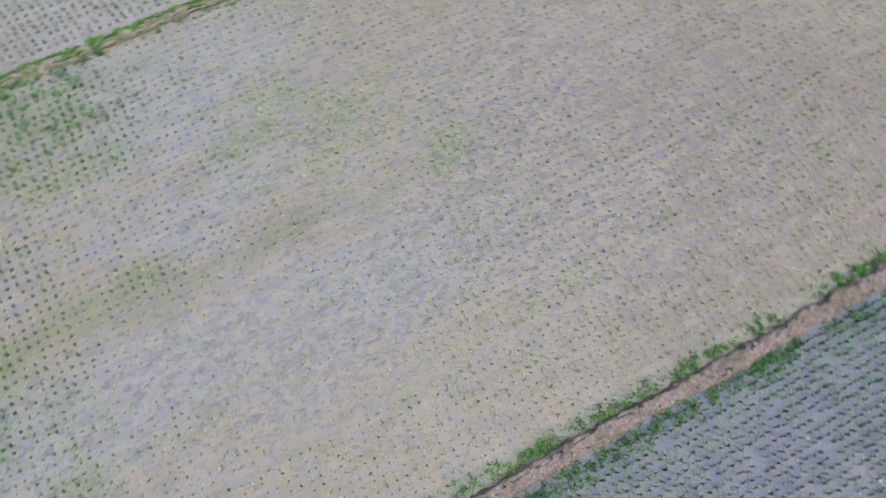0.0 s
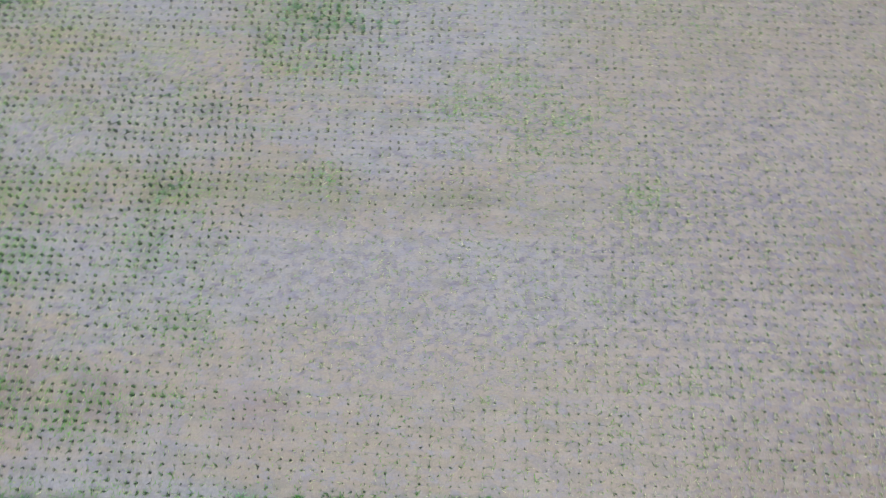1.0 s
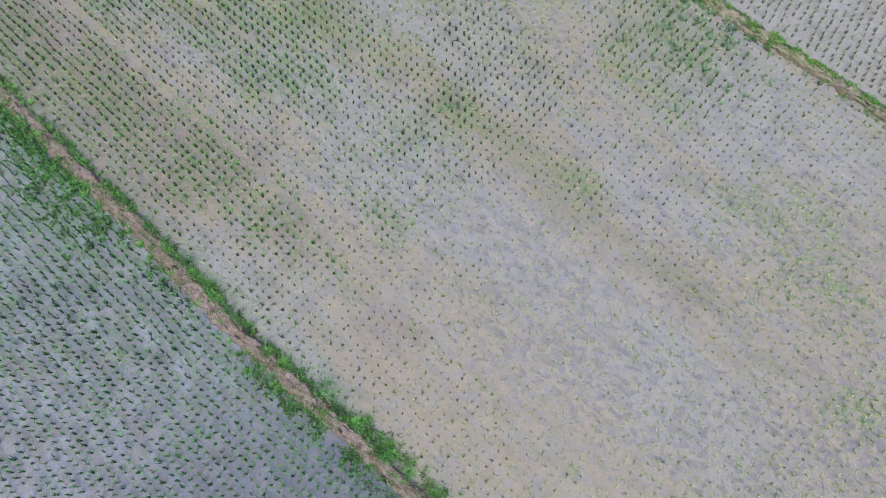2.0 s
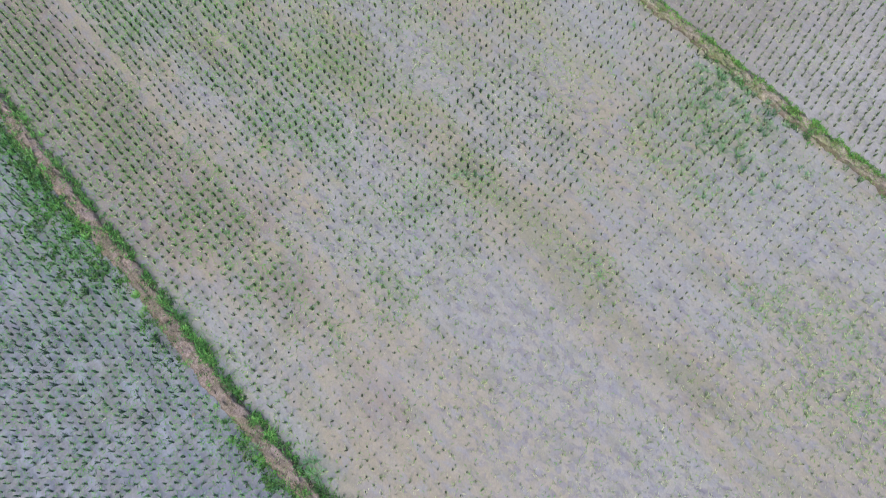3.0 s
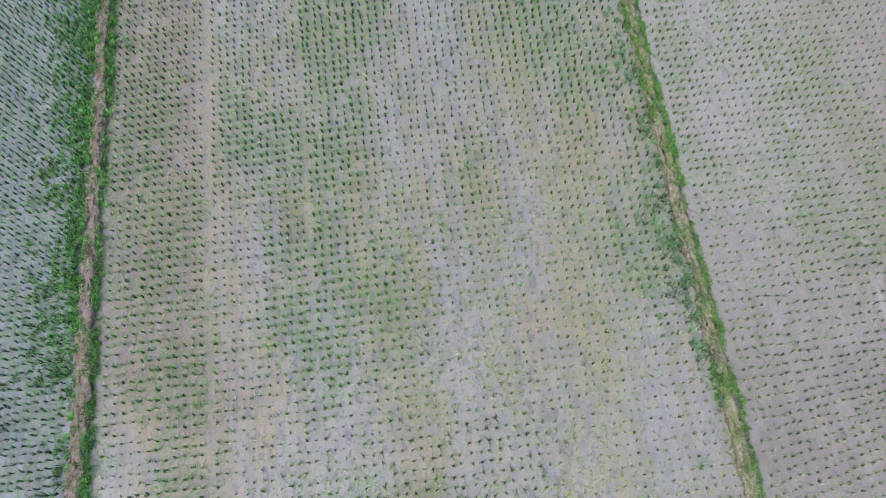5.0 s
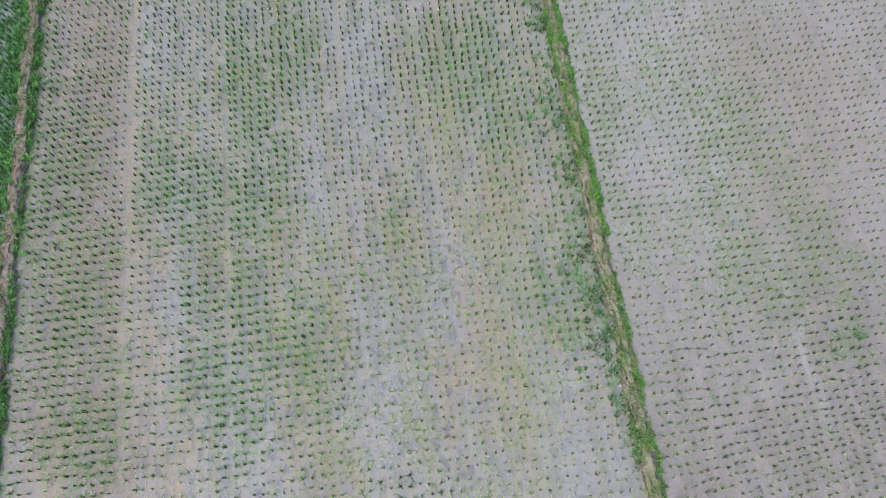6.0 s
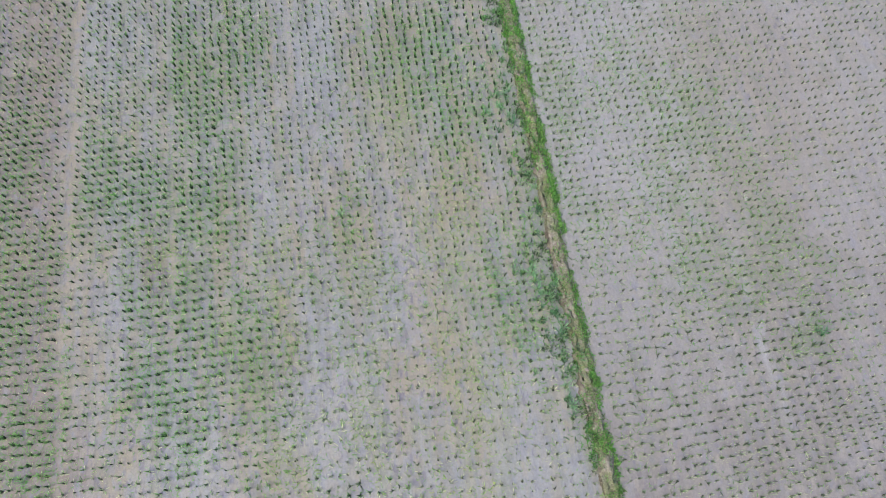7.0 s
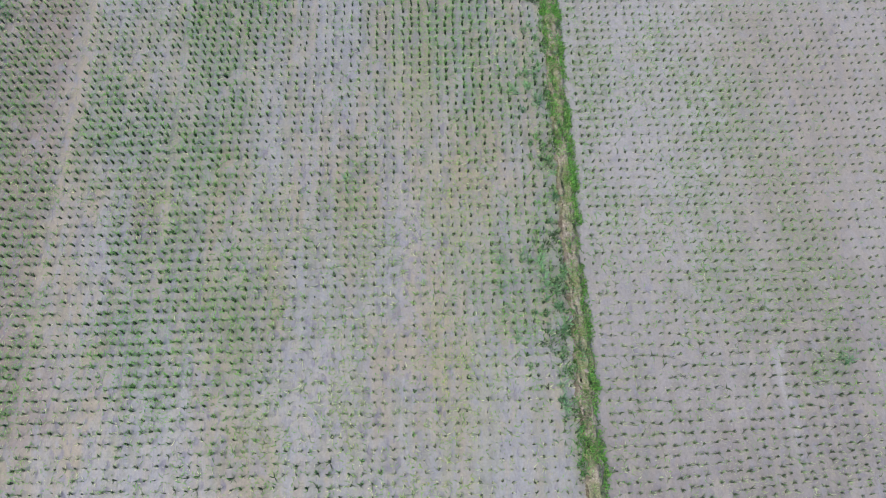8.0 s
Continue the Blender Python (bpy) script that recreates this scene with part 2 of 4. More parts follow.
# Patches as x, y, half length, half width.
GREEN = [(-4.1, 13.2, 1.2, 0.8), (-3.9, 11.6, 0.8, 0.25), (2, 10.4, 0.6, 0.5), (4.3, 8.1, 0.3, 0.3), (-7.2, 6.5, 0.8, 0.5), (-5.9, 4.5, 0.5, 0.3), (-12.6, 6, 0.8, 0.4), (-10.4, 6.2, 0.7, 0.4), (-16.8, 4.3, 0.8, 0.4), (-10.6, 3.1, 0.8, 0.3), (-7.6, 2.7, 1, 0.4), (1.7, 11.1, 0.5, 0.5), (-10.3, 2.5, 0.8, 0.35), (-8.4, 2.5, 0.8, 0.35), (-11.9, 7.3, 1.2, 0.6), (-15.3, 6.8, 0.8, 0.4), (-11.4, 5.9, 0.7, 0.4), (-6.8, 7.9, 0.4, 0.3), (-3, 8.4, 0.4, 0.25), (-4.7, 12.2, 0.5, 0.6), (-2.8, 11.5, 0.4, 0.3), (0.3, 10.5, 0.5, 0.4), (2.2, 10, 0.9, 0.6)]
GREEN_MORE = [(-18.4, 6.5, 0.9, 0.35), (-13.7, 2.2, 0.9, 0.35), (-16.9, 2, 1, 0.3), (-10.3, 2.1, 0.6, 0.35), (-8.2, 2.4, 0.4, 0.25), (-15, 6.2, 0.5, 0.35), (-17.3, 12.9, 1, 0.4), (-12.1, 13.4, 0.5, 0.9), (-13.5, 13.8, 0.6, 0.4), (-13.4, 5.1, 0.5, 0.2), (-19.8, 7.5, 1.2, 0.5), (-19.6, 6.2, 1.4, 0.25), (-16.2, 5.1, 0.6, 0.4), (-15.5, 6.2, 0.5, 0.4), (-18.9, 12.2, 1.2, 0.8), (-17.5, 13.1, 0.6, 0.5), (-14.4, 14.3, 0.8, 0.25), (-11.7, 13.4, 0.6, 0.6), (-10.9, 5.3, 0.8, 0.6), (-17.3, 7, 0.7, 0.3), (-14.2, 9.7, 0.6, 0.3), (-11.9, 6.8, 0.7, 0.5), (-16.6, 1.7, 1.5, 0.4), (-12.9, 1.8, 1.2, 0.4)]
GREEN_NORTH = [(-15.6, 18.7, 0.6, 0.5), (-14.2, 17.6, 0.6, 0.3), (-17.5, 17.7, 0.7, 0.4), (-10.4, 19.7, 0.25, 0.5), (-12.7, 19.7, 0.6, 0.4), (-14.9, 15, 0.6, 0.25), (-15.8, 18.3, 1, 0.6), (-17.1, 15.5, 1, 0.3), (-12.2, 17.6, 0.8, 0.6), (-13.5, 15.5, 0.4, 0.3), (-11.6, 18.4, 0.5, 0.5)]
WET = [(-1.4, 12.7, 1.3, 1.1), (-0.5, 9.2, 0.9, 0.4), (2.8, 5.5, 2.2, 0.7), (1.4, 6.5, 1, 0.5), (-6.3, 5.7, 1, 0.7), (-3.8, 5.9, 2.2, 0.7), (-7.4, 5.1, 1, 0.8), (-8, 5.7, 1.1, 0.7), (-5, 5.6, 1.1, 0.6), (1.3, 12.8, 0.9, 0.5), (-0.4, 9.4, 0.6, 0.4), (-15.5, 5, 1, 0.3), (-7.9, 4.8, 1.2, 0.7), (-12.3, 9.2, 0.9, 0.35), (-14.2, 4.9, 0.9, 0.35), (-7.8, 9.8, 0.6, 0.4), (-1.5, 12.1, 1.2, 1), (-2.1, 9, 0.8, 0.5), (-4.6, 6.2, 1, 0.5)]
WET_MORE = [(-8.8, 5.8, 1.5, 0.6), (-10.1, 9.2, 1, 0.4), (-15.7, 7.8, 2.2, 0.15), (-12, 9.1, 0.8, 0.3), (-17.5, 9.5, 1.8, 0.3), (-7.8, 13.1, 1.2, 0.9), (-10.7, 13.9, 0.4, 0.6), (-14.2, 4.9, 0.5, 0.4), (-12.4, 1.2, 2, 0.12), (-19.1, 9.5, 2.2, 0.4), (-13.7, 4.4, 0.6, 0.5), (-10.3, 9.2, 1.2, 0.7), (-12.3, 10.7, 0.8, 0.25), (-10.3, 13.2, 0.8, 0.7), (-20.9, 4.2, 1, 0.4), (-16.3, 16.4, 1.6, 0.6), (-19.2, 16.8, 1, 0.5), (-14.8, 16.8, 0.8, 0.5), (-11.4, 16, 0.8, 0.3), (-2.9, 15.8, 1.5, 0.5), (-1.7, 16.1, 1.5, 0.4)]
TAN = [(0.7, 8.3, 2.6, 0.22), (-4.6, 8.4, 1.5, 0.2), (6.8, 10.7, 3, 0.9), (8.3, 8.5, 1.5, 0.6), (4.2, 3.9, 2.5, 0.7), (1.4, 3.6, 2, 0.5), (-0.9, 2.3, 3, 0.6), (3.5, 2.2, 2.4, 0.6), (1.9, 9.5, 0.8, 0.3), (2, 7.2, 1.2, 0.2), (-9.9, 1.4, 0.6, 0.3), (-5, 4, 1, 0.5), (-3.1, 3.9, 1, 0.5), (-0.5, 2.1, 2, 0.7), (3.3, 10.2, 1, 0.8), (0.4, 8.7, 1, 0.25), (-9.3, 4.6, 0.8, 0.4), (-12.1, 3.6, 0.9, 0.3), (-5.7, 3.4, 1.2, 0.6), (-6, 7.7, 1.1, 0.3), (-6.1, 11.2, 0.7, 0.5), (-2.2, 7.4, 1, 0.25), (-0.6, 8.3, 1, 0.3)]
TAN_MORE = [(-14.7, 4, 0.6, 0.2), (-11, 3.1, 0.9, 0.25), (-9.1, 3.2, 1.2, 0.3), (-14.4, 9.9, 1.2, 0.3), (-10.9, 11.2, 0.5, 0.9), (-8.2, 8.2, 1, 0.3), (-9.8, 1.8, 0.5, 0.25), (-19.9, 2.4, 2.4, 0.4), (-14.9, 2.8, 1.2, 0.5), (-14.6, 12.4, 0.8, 0.6), (-12, 8.3, 1, 0.2), (-12.1, 11.5, 0.8, 0.3), (-14.3, 7, 1, 0.3), (-18.5, 19.2, 1.5, 0.8), (-16.4, 21.3, 1.8, 1.2), (-14, 19.4, 1.5, 1)]
YELLOW = [(-4, 11.5, 0.7, 0.2), (-7.1, 7.9, 0.6, 0.25), (-14.2, 5.5, 0.7, 0.5), (-6.8, 7.9, 0.5, 0.3), (-9.5, 12.6, 0.6, 0.5), (-7.6, 11.9, 0.9, 0.7), (-4.5, 8.2, 0.6, 0.2), (-17.6, 11.3, 0.9, 0.4), (-13.9, 12, 1.2, 0.3), (-13.6, 10.3, 0.6, 0.2), (-9.7, 12.4, 0.7, 0.45), (-7.1, 11.4, 0.8, 0.2), (-14.3, 2.1, 0.8, 0.2), (-14.2, 8.2, 0.6, 0.25), (-9.5, 10, 0.9, 0.08), (-16.8, 11.3, 0.7, 0.4), (-13.7, 12.4, 1, 0.5), (-9.7, 12.2, 1, 0.35), (-8.8, 12.6, 0.5, 0.3), (-11, 11.7, 0.5, 0.2), (-11.7, 6.9, 0.8, 0.4), (-12.7, 8.1, 0.6, 0.2), (-9.1, 8.1, 0.5, 0.2)]
BROWN = [(10.1, 2.9, 1.6, 0.8), (7.9, 2.7, 1.4, 0.6), (10, 7.1, 2, 1), (12.2, 5.2, 2, 1.2), (-10.1, 2.7, 1.3, 0.4), (-7.7, 2.7, 1.2, 0.45), (-4.3, 2.9, 0.8, 0.3), (-10, 3.6, 0.9, 0.4), (-4.4, 2.8, 0.8, 0.5), (0.2, 7.9, 0.6, 0.4), (-10.2, 3, 0.9, 0.3), (-12.8, 2.1, 2.2, 0.5), (-6.9, 7.9, 0.5, 0.25), (-10.5, 2.8, 1, 0.5), (-19.7, 11.5, 0.4, 0.2), (-14.4, 5.4, 0.8, 0.5), (-7.3, 3.3, 0.8, 0.4)]
OLIVE = [(-4.3, 8.1, 2, 0.25), (-6.5, 8, 0.8, 0.25), (-4, 7.8, 1.8, 0.3), (0.3, 7.9, 1.4, 0.2), (-5.1, 7.9, 0.9, 0.25), (0.6, 8, 1.2, 0.2), (-11.3, 7.7, 1.2, 0.3), (4.2, 8.1, 0.8, 0.3), (2.9, 8.2, 0.8, 0.5)]
TROD = [(1.8, 10.2, 1.6, 1.0), (-2.3, 6.2, 2.6, 1.2), (2, 5.5, 3, 1.5), (8.5, 5.6, 4.5, 3), (6.4, 9.6, 3, 1.5), (-1, 4.4, 4, 1), (-0.4, 5.2, 3, 1.6), (-1.7, 5.5, 2.5, 1.4), (-13, 11.2, 1.2, 0.2), (-7.1, 11.3, 1, 0.35), (-10.1, 9.2, 0.9, 0.5), (4.5, 6.4, 3, 2)]
rng = np.random.default_rng(7)


def sway(x):
    """How far the south bund swings off its line."""
    return np.interp(x, (-26, -17, -12, -8.5, -6.5, -4, 0, 12), (0.13, 0.05, 0.0, -0.03, -0.07, 0.04, 0.14, 0.12))


def straight(x):
    return 0.0 * x


def lattice_noise(x, y, cell, seed):
    """Smooth value noise in 0..1."""
    table = np.random.default_rng(seed).random((128, 128))
    gx, gy = np.asarray(x) / cell, np.asarray(y) / cell
    ix, iy = np.floor(gx).astype(int), np.floor(gy).astype(int)
    fx, fy = gx - ix, gy - iy
    fx, fy = fx * fx * (3 - 2 * fx), fy * fy * (3 - 2 * fy)
    g = lambda a, b: table[(ix + a) % 128, (iy + b) % 128]
    return (g(0, 0) * (1 - fx) + g(1, 0) * fx) * (1 - fy) + (g(0, 1) * (1 - fx) + g(1, 1) * fx) * fy


def rough_noise(x, y, cell, seed):
    return (lattice_noise(x, y, cell, seed) + 0.5 * lattice_noise(x, y, cell / 2.1, seed + 1) + 0.25 * lattice_noise(x, y, cell / 4.3, seed + 2)) / 1.75


def patches(rows, x, y, seed, grow=1.0):
    """How far inside the uneven patches a place lies, 0..1."""
    wx, wy = x + 2.0 * (rough_noise(x * 0.4, y, 0.5, seed) - 0.5), y + 0.6 * (rough_noise(x * 0.5, y, 0.8, seed + 5) - 0.5)
    out = np.zeros_like(x, dtype=float)
    for cx, cy, rx, ry in rows:
        near = (np.abs(wx - cx) < 3 * rx + 1) & (np.abs(wy - cy) < 3 * ry + 1)
        d = ((wx[near] - cx) / (rx * grow + 0.15)) ** 2 + ((wy[near] - cy) / (ry * grow + 0.15)) ** 2
        out[near] = np.maximum(out[near], np.exp(-0.8 * d))
    return out


def streaks(x, y, seed):
    """Bands that run along the rows."""
    return 0.35 * lattice_noise(x * 0.07, y, 0.26, seed + 3) + 0.35 * rough_noise(x * 0.22, y, 0.75, seed) + 0.3 * rough_noise(x * 0.6, y, 1.6, seed + 9)


def step(v, a, b):
    t = np.clip((v - a) / (b - a), 0, 1)
    return t * t * (3 - 2 * t)


def mesh_object(name, verts, faces, mat, parent=None, attrs=(), smooth=False):
    """One mesh from numpy arrays; attrs: (name, rows of r, g, b)."""
    me = bpy.data.meshes.new(name)
    loops = faces.shape[1]
    me.vertices.add(len(verts))
    me.vertices.foreach_set("co", np.ascontiguousarray(verts, dtype=np.float32).ravel())
    me.loops.add(faces.size)
    me.loops.foreach_set("vertex_index", np.ascontiguousarray(faces, dtype=np.int32).ravel())
    me.polygons.add(len(faces))
    me.polygons.foreach_set("loop_start", np.arange(0, faces.size, loops, dtype=np.int32))
    me.update(calc_edges=True)
    for key, rows in attrs:
        a = me.attributes.new(key, "FLOAT_COLOR", "POINT")
        a.data.foreach_set("color", np.ascontiguousarray(np.c_[rows, np.ones(len(rows))], dtype=np.float32).ravel())
    if smooth:
        me.polygons.foreach_set("use_smooth", np.ones(len(faces), dtype=bool))
    me.materials.append(mat)
    ob = new(name, me)
    ob.parent = parent
    return ob


def grid_faces(nx, ny):
    i = np.arange(nx - 1)[:, None] * ny + np.arange(ny - 1)[None]
    return np.stack([i, i + ny, i + ny + 1, i + 1], -1).reshape(-1, 4)


# ---- footprints: trails of wading feet ----
def trail(x, y, heading, steps, seed):
    r = np.random.default_rng(seed)
    rows, way = [], heading
    for n in range(steps):
        way += r.normal(0, 0.08)
        x, y = x + 0.42 * math.cos(way), y + 0.42 * math.sin(way)
        side = 0.13 if n % 2 else -0.13
        rows.append((x - side * math.sin(way) + r.normal(0, 0.05), y + side * math.cos(way) + r.normal(0, 0.05), way + r.normal(0, 0.18), r.uniform(0.08, 0.15), r.uniform(0.03, 0.048)))
    return rows


FEET = []
for n in range(52):
    FEET += trail(rng.uniform(-10, 12), rng.uniform(3.8, 12.5), rng.choice([0.0, math.pi]) + rng.normal(0, 0.22), int(rng.integers(8, 22)), 100 + n)
for n in range(16):
    FEET += trail(rng.uniform(-20, -6), rng.uniform(4.0, 14.0), rng.choice([0.0, math.pi]) + rng.normal(0, 0.15), int(rng.integers(8, 20)), 200 + n)
for n in range(9):
    FEET += trail(rng.uniform(-18, -4), rng.uniform(15.6, 20), rng.choice([0.0, 1.57, math.pi]) + rng.normal(0, 0.3), int(rng.integers(6, 16)), 300 + n)
for n in range(5):
    FEET += trail(rng.uniform(-16, 8), rng.uniform(-3.5, -0.8), rng.choice([0.0, math.pi]), int(rng.integers(6, 14)), 400 + n)
FEET = [f for f in FEET if (0.9 < f[1] < 14.3 or f[1] > 15.3 or f[1] < -0.2)]


# ---- the ground: one sheet out to the horizon, fine where the fields are seen ----
def spread(a, b, pitch, far):
    mid = np.arange(a, b, pitch)
    out = pitch * np.cumsum(1.35 ** np.arange(1, 60))
    out = out[out < far]
    return np.concatenate([a - out[::-1], mid, mid[-1] + out])


def build_ground():
    gx, gy = spread(-24.5, 19.0, 0.06, 1500), spread(-5.5, 26.5, 0.055, 1500)
    X, Y = (a.ravel() for a in np.meshgrid(gx, gy, indexing="ij"))
    main = (Y > 0.6) * (Y < 14.6)
    wet = 0.95 * patches(WET + WET_MORE, X, Y, 11) + 0.9 * (streaks(X, Y, 21) - 0.5)
    wet += 0.9 * np.exp(-(((Y - 1.0 - sway(X)) / 0.28) ** 2)) * step(-X, 3.0, 6.0)
    tan = 0.95 * patches(TAN + TAN_MORE, X, Y, 12)
    strip = np.exp(-(((Y - STRIP - 0.12 * (rough_noise(X, Y, 2.2, 61) - 0.5)) / 0.2) ** 2)) * step(-X, 8.0, 10.5) * (X > -26)
    tan = tan + 0.6 * strip
    north, south = step(Y, BUND_B + 0.05, BUND_B + 0.2), step(sway(X) - Y, -0.45, -0.3)
    algae = 1.15 * patches(YELLOW, X, Y, 13, 1.2) * step(streaks(X, Y, 35), 0.34, 0.56) + 0.35 * step(streaks(X, Y, 37), 0.52, 0.66) * step(-X, -1, 6)
    algae *= (1 - 0.8 * north) * (1 - 0.7 * south)
    brown = patches(BROWN, X, Y, 14) + 0.5 * strip * rough_noise(X, Y, 0.7, 41)
    brown += main * (1.3 * step(X - 0.9 * Y, 1.5, 8.0) * step(6.5 - Y, 0.0, 3.0) + 0.45 * step(X, 7.0, 12.0) + (1.0 + 0.6 * (streaks(X, Y, 69) - 0.5)) * step(-X, 8.0, 11.0) * step(3.4 - Y, 0.0, 0.7)) + 0.2 * step(X, -13.0, -5.0) * north
    olive = patches(OLIVE, X, Y, 18) * (1 - 0.4 * step(X, -1, 1)) + 0.6 * main * np.exp(-(((Y - 7.85 - 0.2 * (rough_noise(X, X * 0, 2.0, 63) - 0.5)) / 0.2) ** 2)) * step(X, -8, -6) * step(-X, -6, -3)
    slime = 0.28 * patches(GREEN + GREEN_MORE, X, Y, 15, 1.1) + 0.6 * patches(GREEN_NORTH, X, Y, 16, 1.2) + 0.08 * south + 0.35 * south * step(rough_noise(X, Y, 0.9, 33), 0.45, 0.65) + 0.25 * north * step(-X, 9, 14) * step(rough_noise(X, Y, 1.2, 43), 0.4, 0.65) + 0.4 * np.exp(-(((Y - 0.75) / 0.3) ** 2)) * step(-X, -8, 2) + 1.2 * np.exp(-(((Y - 0.78 - sway(X)) / 0.28) ** 2)) * step(X, -3, 2)
    slime += 0.45 * np.exp(-(((Y - 14.35) / 0.35) ** 2)) * step(-X, 9, 12) + 0.05 * step(-X, 2, 12) * (Y < 14.6) * (Y > 4)
    trod = np.clip(main * (0.05 + 0.95 * patches(TROD, X, Y, 23) + 0.35 * step(X, 2.0, 7.0)) + north * (0.25 + 0.9 * (rough_noise(X, Y, 1.3, 71) - 0.3)) + 0.25 * south, 0, 1)
    line = np.abs((Y - 7.95 + 0.08 * (rough_noise(X, X * 0, 1.4, 65) - 0.5)) / 1.32 % 1.0 - 0.5) * 1.32
    track = main * (np.exp(-((line - 0.62) / 0.10) ** 2) + 0.7 * np.exp(-((line - 0.12) / 0.10) ** 2)) * step(-X, 8, 12) * (0.35 + rough_noise(X * 0.5, Y, 1.5, 67))
    foot, dip = np.zeros_like(X), np.zeros_like(X)
    nx, ny = len(gx), len(gy)
    for fx, fy, way, ln, wd in FEET:
        i0, i1 = np.searchsorted(gx, (fx - 0.4, fx + 0.4))
        j0, j1 = np.searchsorted(gy, (fy - 0.4, fy + 0.4))
        idx = (np.arange(i0, i1)[:, None] * ny + np.arange(j0, j1)[None]).ravel()
        dx, dy = X[idx] - fx, Y[idx] - fy
        u, v = dx * math.cos(way) + dy * math.sin(way), -dx * math.sin(way) + dy * math.cos(way)
        d = np.sqrt((u / ln) ** 2 + (v / wd) ** 2)
        foot[idx] = np.maximum(foot[idx], 1 - step(d, 0.65, 1.25))
        dip[idx] += -0.014 * (1 - step(d, 0.4, 1.1)) + 0.003 * np.exp(-(((d - 1.45) / 0.3) ** 2))
    near = (np.abs(X) < 60) & (np.abs(Y) < 60)
    Z = (0.014 * (rough_noise(X, Y, 1.3, 51) - 0.5) + 0.006 * (rough_noise(X, Y, 0.22, 55) - 0.5)) * near + dip
    smear = np.exp(-(((Y - SMEAR_Y - 0.3 * (rough_noise(X, Y, 1.5, 49) - 0.5)) / 0.13) ** 2)) * step(-X, 7.0, 9.0) * step(X, -14, -12) + 0.4 * north * step(rough_noise(X * 0.5, Y, 1.3, 53), 0.48, 0.64) + 0.8 * north * step(X, -5.0, -2.5) + 0.7 * north * step(-X, 11, 14) * step(18.5 - Y + 2 * rough_noise(X, Y, 1.5, 57), 0.0, 1.6)
    east = step(X + 3.0 * (rough_noise(X, Y, 2.0, 47) - 0.5), 0.0, 8.0) * (Y > 0.6) * (Y < 14.6)
    a = np.clip(np.c_[wet, tan, foot], -1, 2)
    b = np.clip(np.c_[algae, brown, north], 0, 2)
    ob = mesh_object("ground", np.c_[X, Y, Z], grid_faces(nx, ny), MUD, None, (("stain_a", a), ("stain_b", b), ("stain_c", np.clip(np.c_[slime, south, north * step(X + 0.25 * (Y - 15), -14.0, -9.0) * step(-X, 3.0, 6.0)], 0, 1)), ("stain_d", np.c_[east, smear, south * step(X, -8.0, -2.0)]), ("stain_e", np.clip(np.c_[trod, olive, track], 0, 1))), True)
    tagged(ob, "flooded grey and tan paddy mud with algae and footprints", "paddy ground", kind="structure")


build_ground()


# ---- the bunds: raised earth banks between the fields ----
def bund(name, mid, half_south, half_north, height, mat, label, seed, scarp, line):
    xs = np.concatenate([np.arange(-90, -26, 2.0), np.arange(-26, 20, 0.05), np.arange(20, 90, 2.0)])
    cross = np.linspace(-1, 1, 19)
    X, C = (a.ravel() for a in np.meshgrid(xs, cross, indexing="ij"))
    wob = 0.10 * (rough_noise(X, X * 0, 2.6, seed) - 0.5) + 0.05 * (rough_noise(X, X * 0, 0.6, seed + 3) - 0.5)
    wide = 1 + 0.35 * (rough_noise(X, X * 0 + 9, 0.9, seed + 1) - 0.5)
    wide = wide * (1 + (0.12 * step(X, 0, 4) if scarp > 0 else 0))
    Y = mid + line(X) + wob + np.where(C < 0, C * half_south, C * half_north) * wide
    top = 1 - np.abs(C) ** np.where(C * scarp > 0, 8, 4.5)
    lumps = 0.09 * (rough_noise(X, Y, 0.35, seed + 2) - 0.5) + 0.075 * (rough_noise(X, Y, 0.11, seed + 7) - 0.5)
    Z = height * top * (0.8 + 0.4 * rough_noise(X, Y, 1.1, seed + 4)) + lumps * (top > 0.02) - 0.035 * (np.abs(C) > 0.98)
    Y += (0.06 + 0.2 * np.abs(C)) * (rough_noise(X, C * 3, 0.2, seed + 8) - 0.5)
    # Marks the steep edge in broken stretches, to be coloured darker.
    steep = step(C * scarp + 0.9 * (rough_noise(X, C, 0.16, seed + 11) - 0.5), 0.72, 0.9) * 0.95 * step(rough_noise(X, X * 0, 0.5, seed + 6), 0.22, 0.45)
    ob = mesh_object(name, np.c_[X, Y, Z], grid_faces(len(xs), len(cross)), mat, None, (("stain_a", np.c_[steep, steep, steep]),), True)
    return tagged(ob, label, "earth bund", kind="structure")


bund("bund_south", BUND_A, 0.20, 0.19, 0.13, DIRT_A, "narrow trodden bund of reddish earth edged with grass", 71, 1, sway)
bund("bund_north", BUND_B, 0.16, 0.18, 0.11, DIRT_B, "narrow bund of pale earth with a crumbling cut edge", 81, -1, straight)


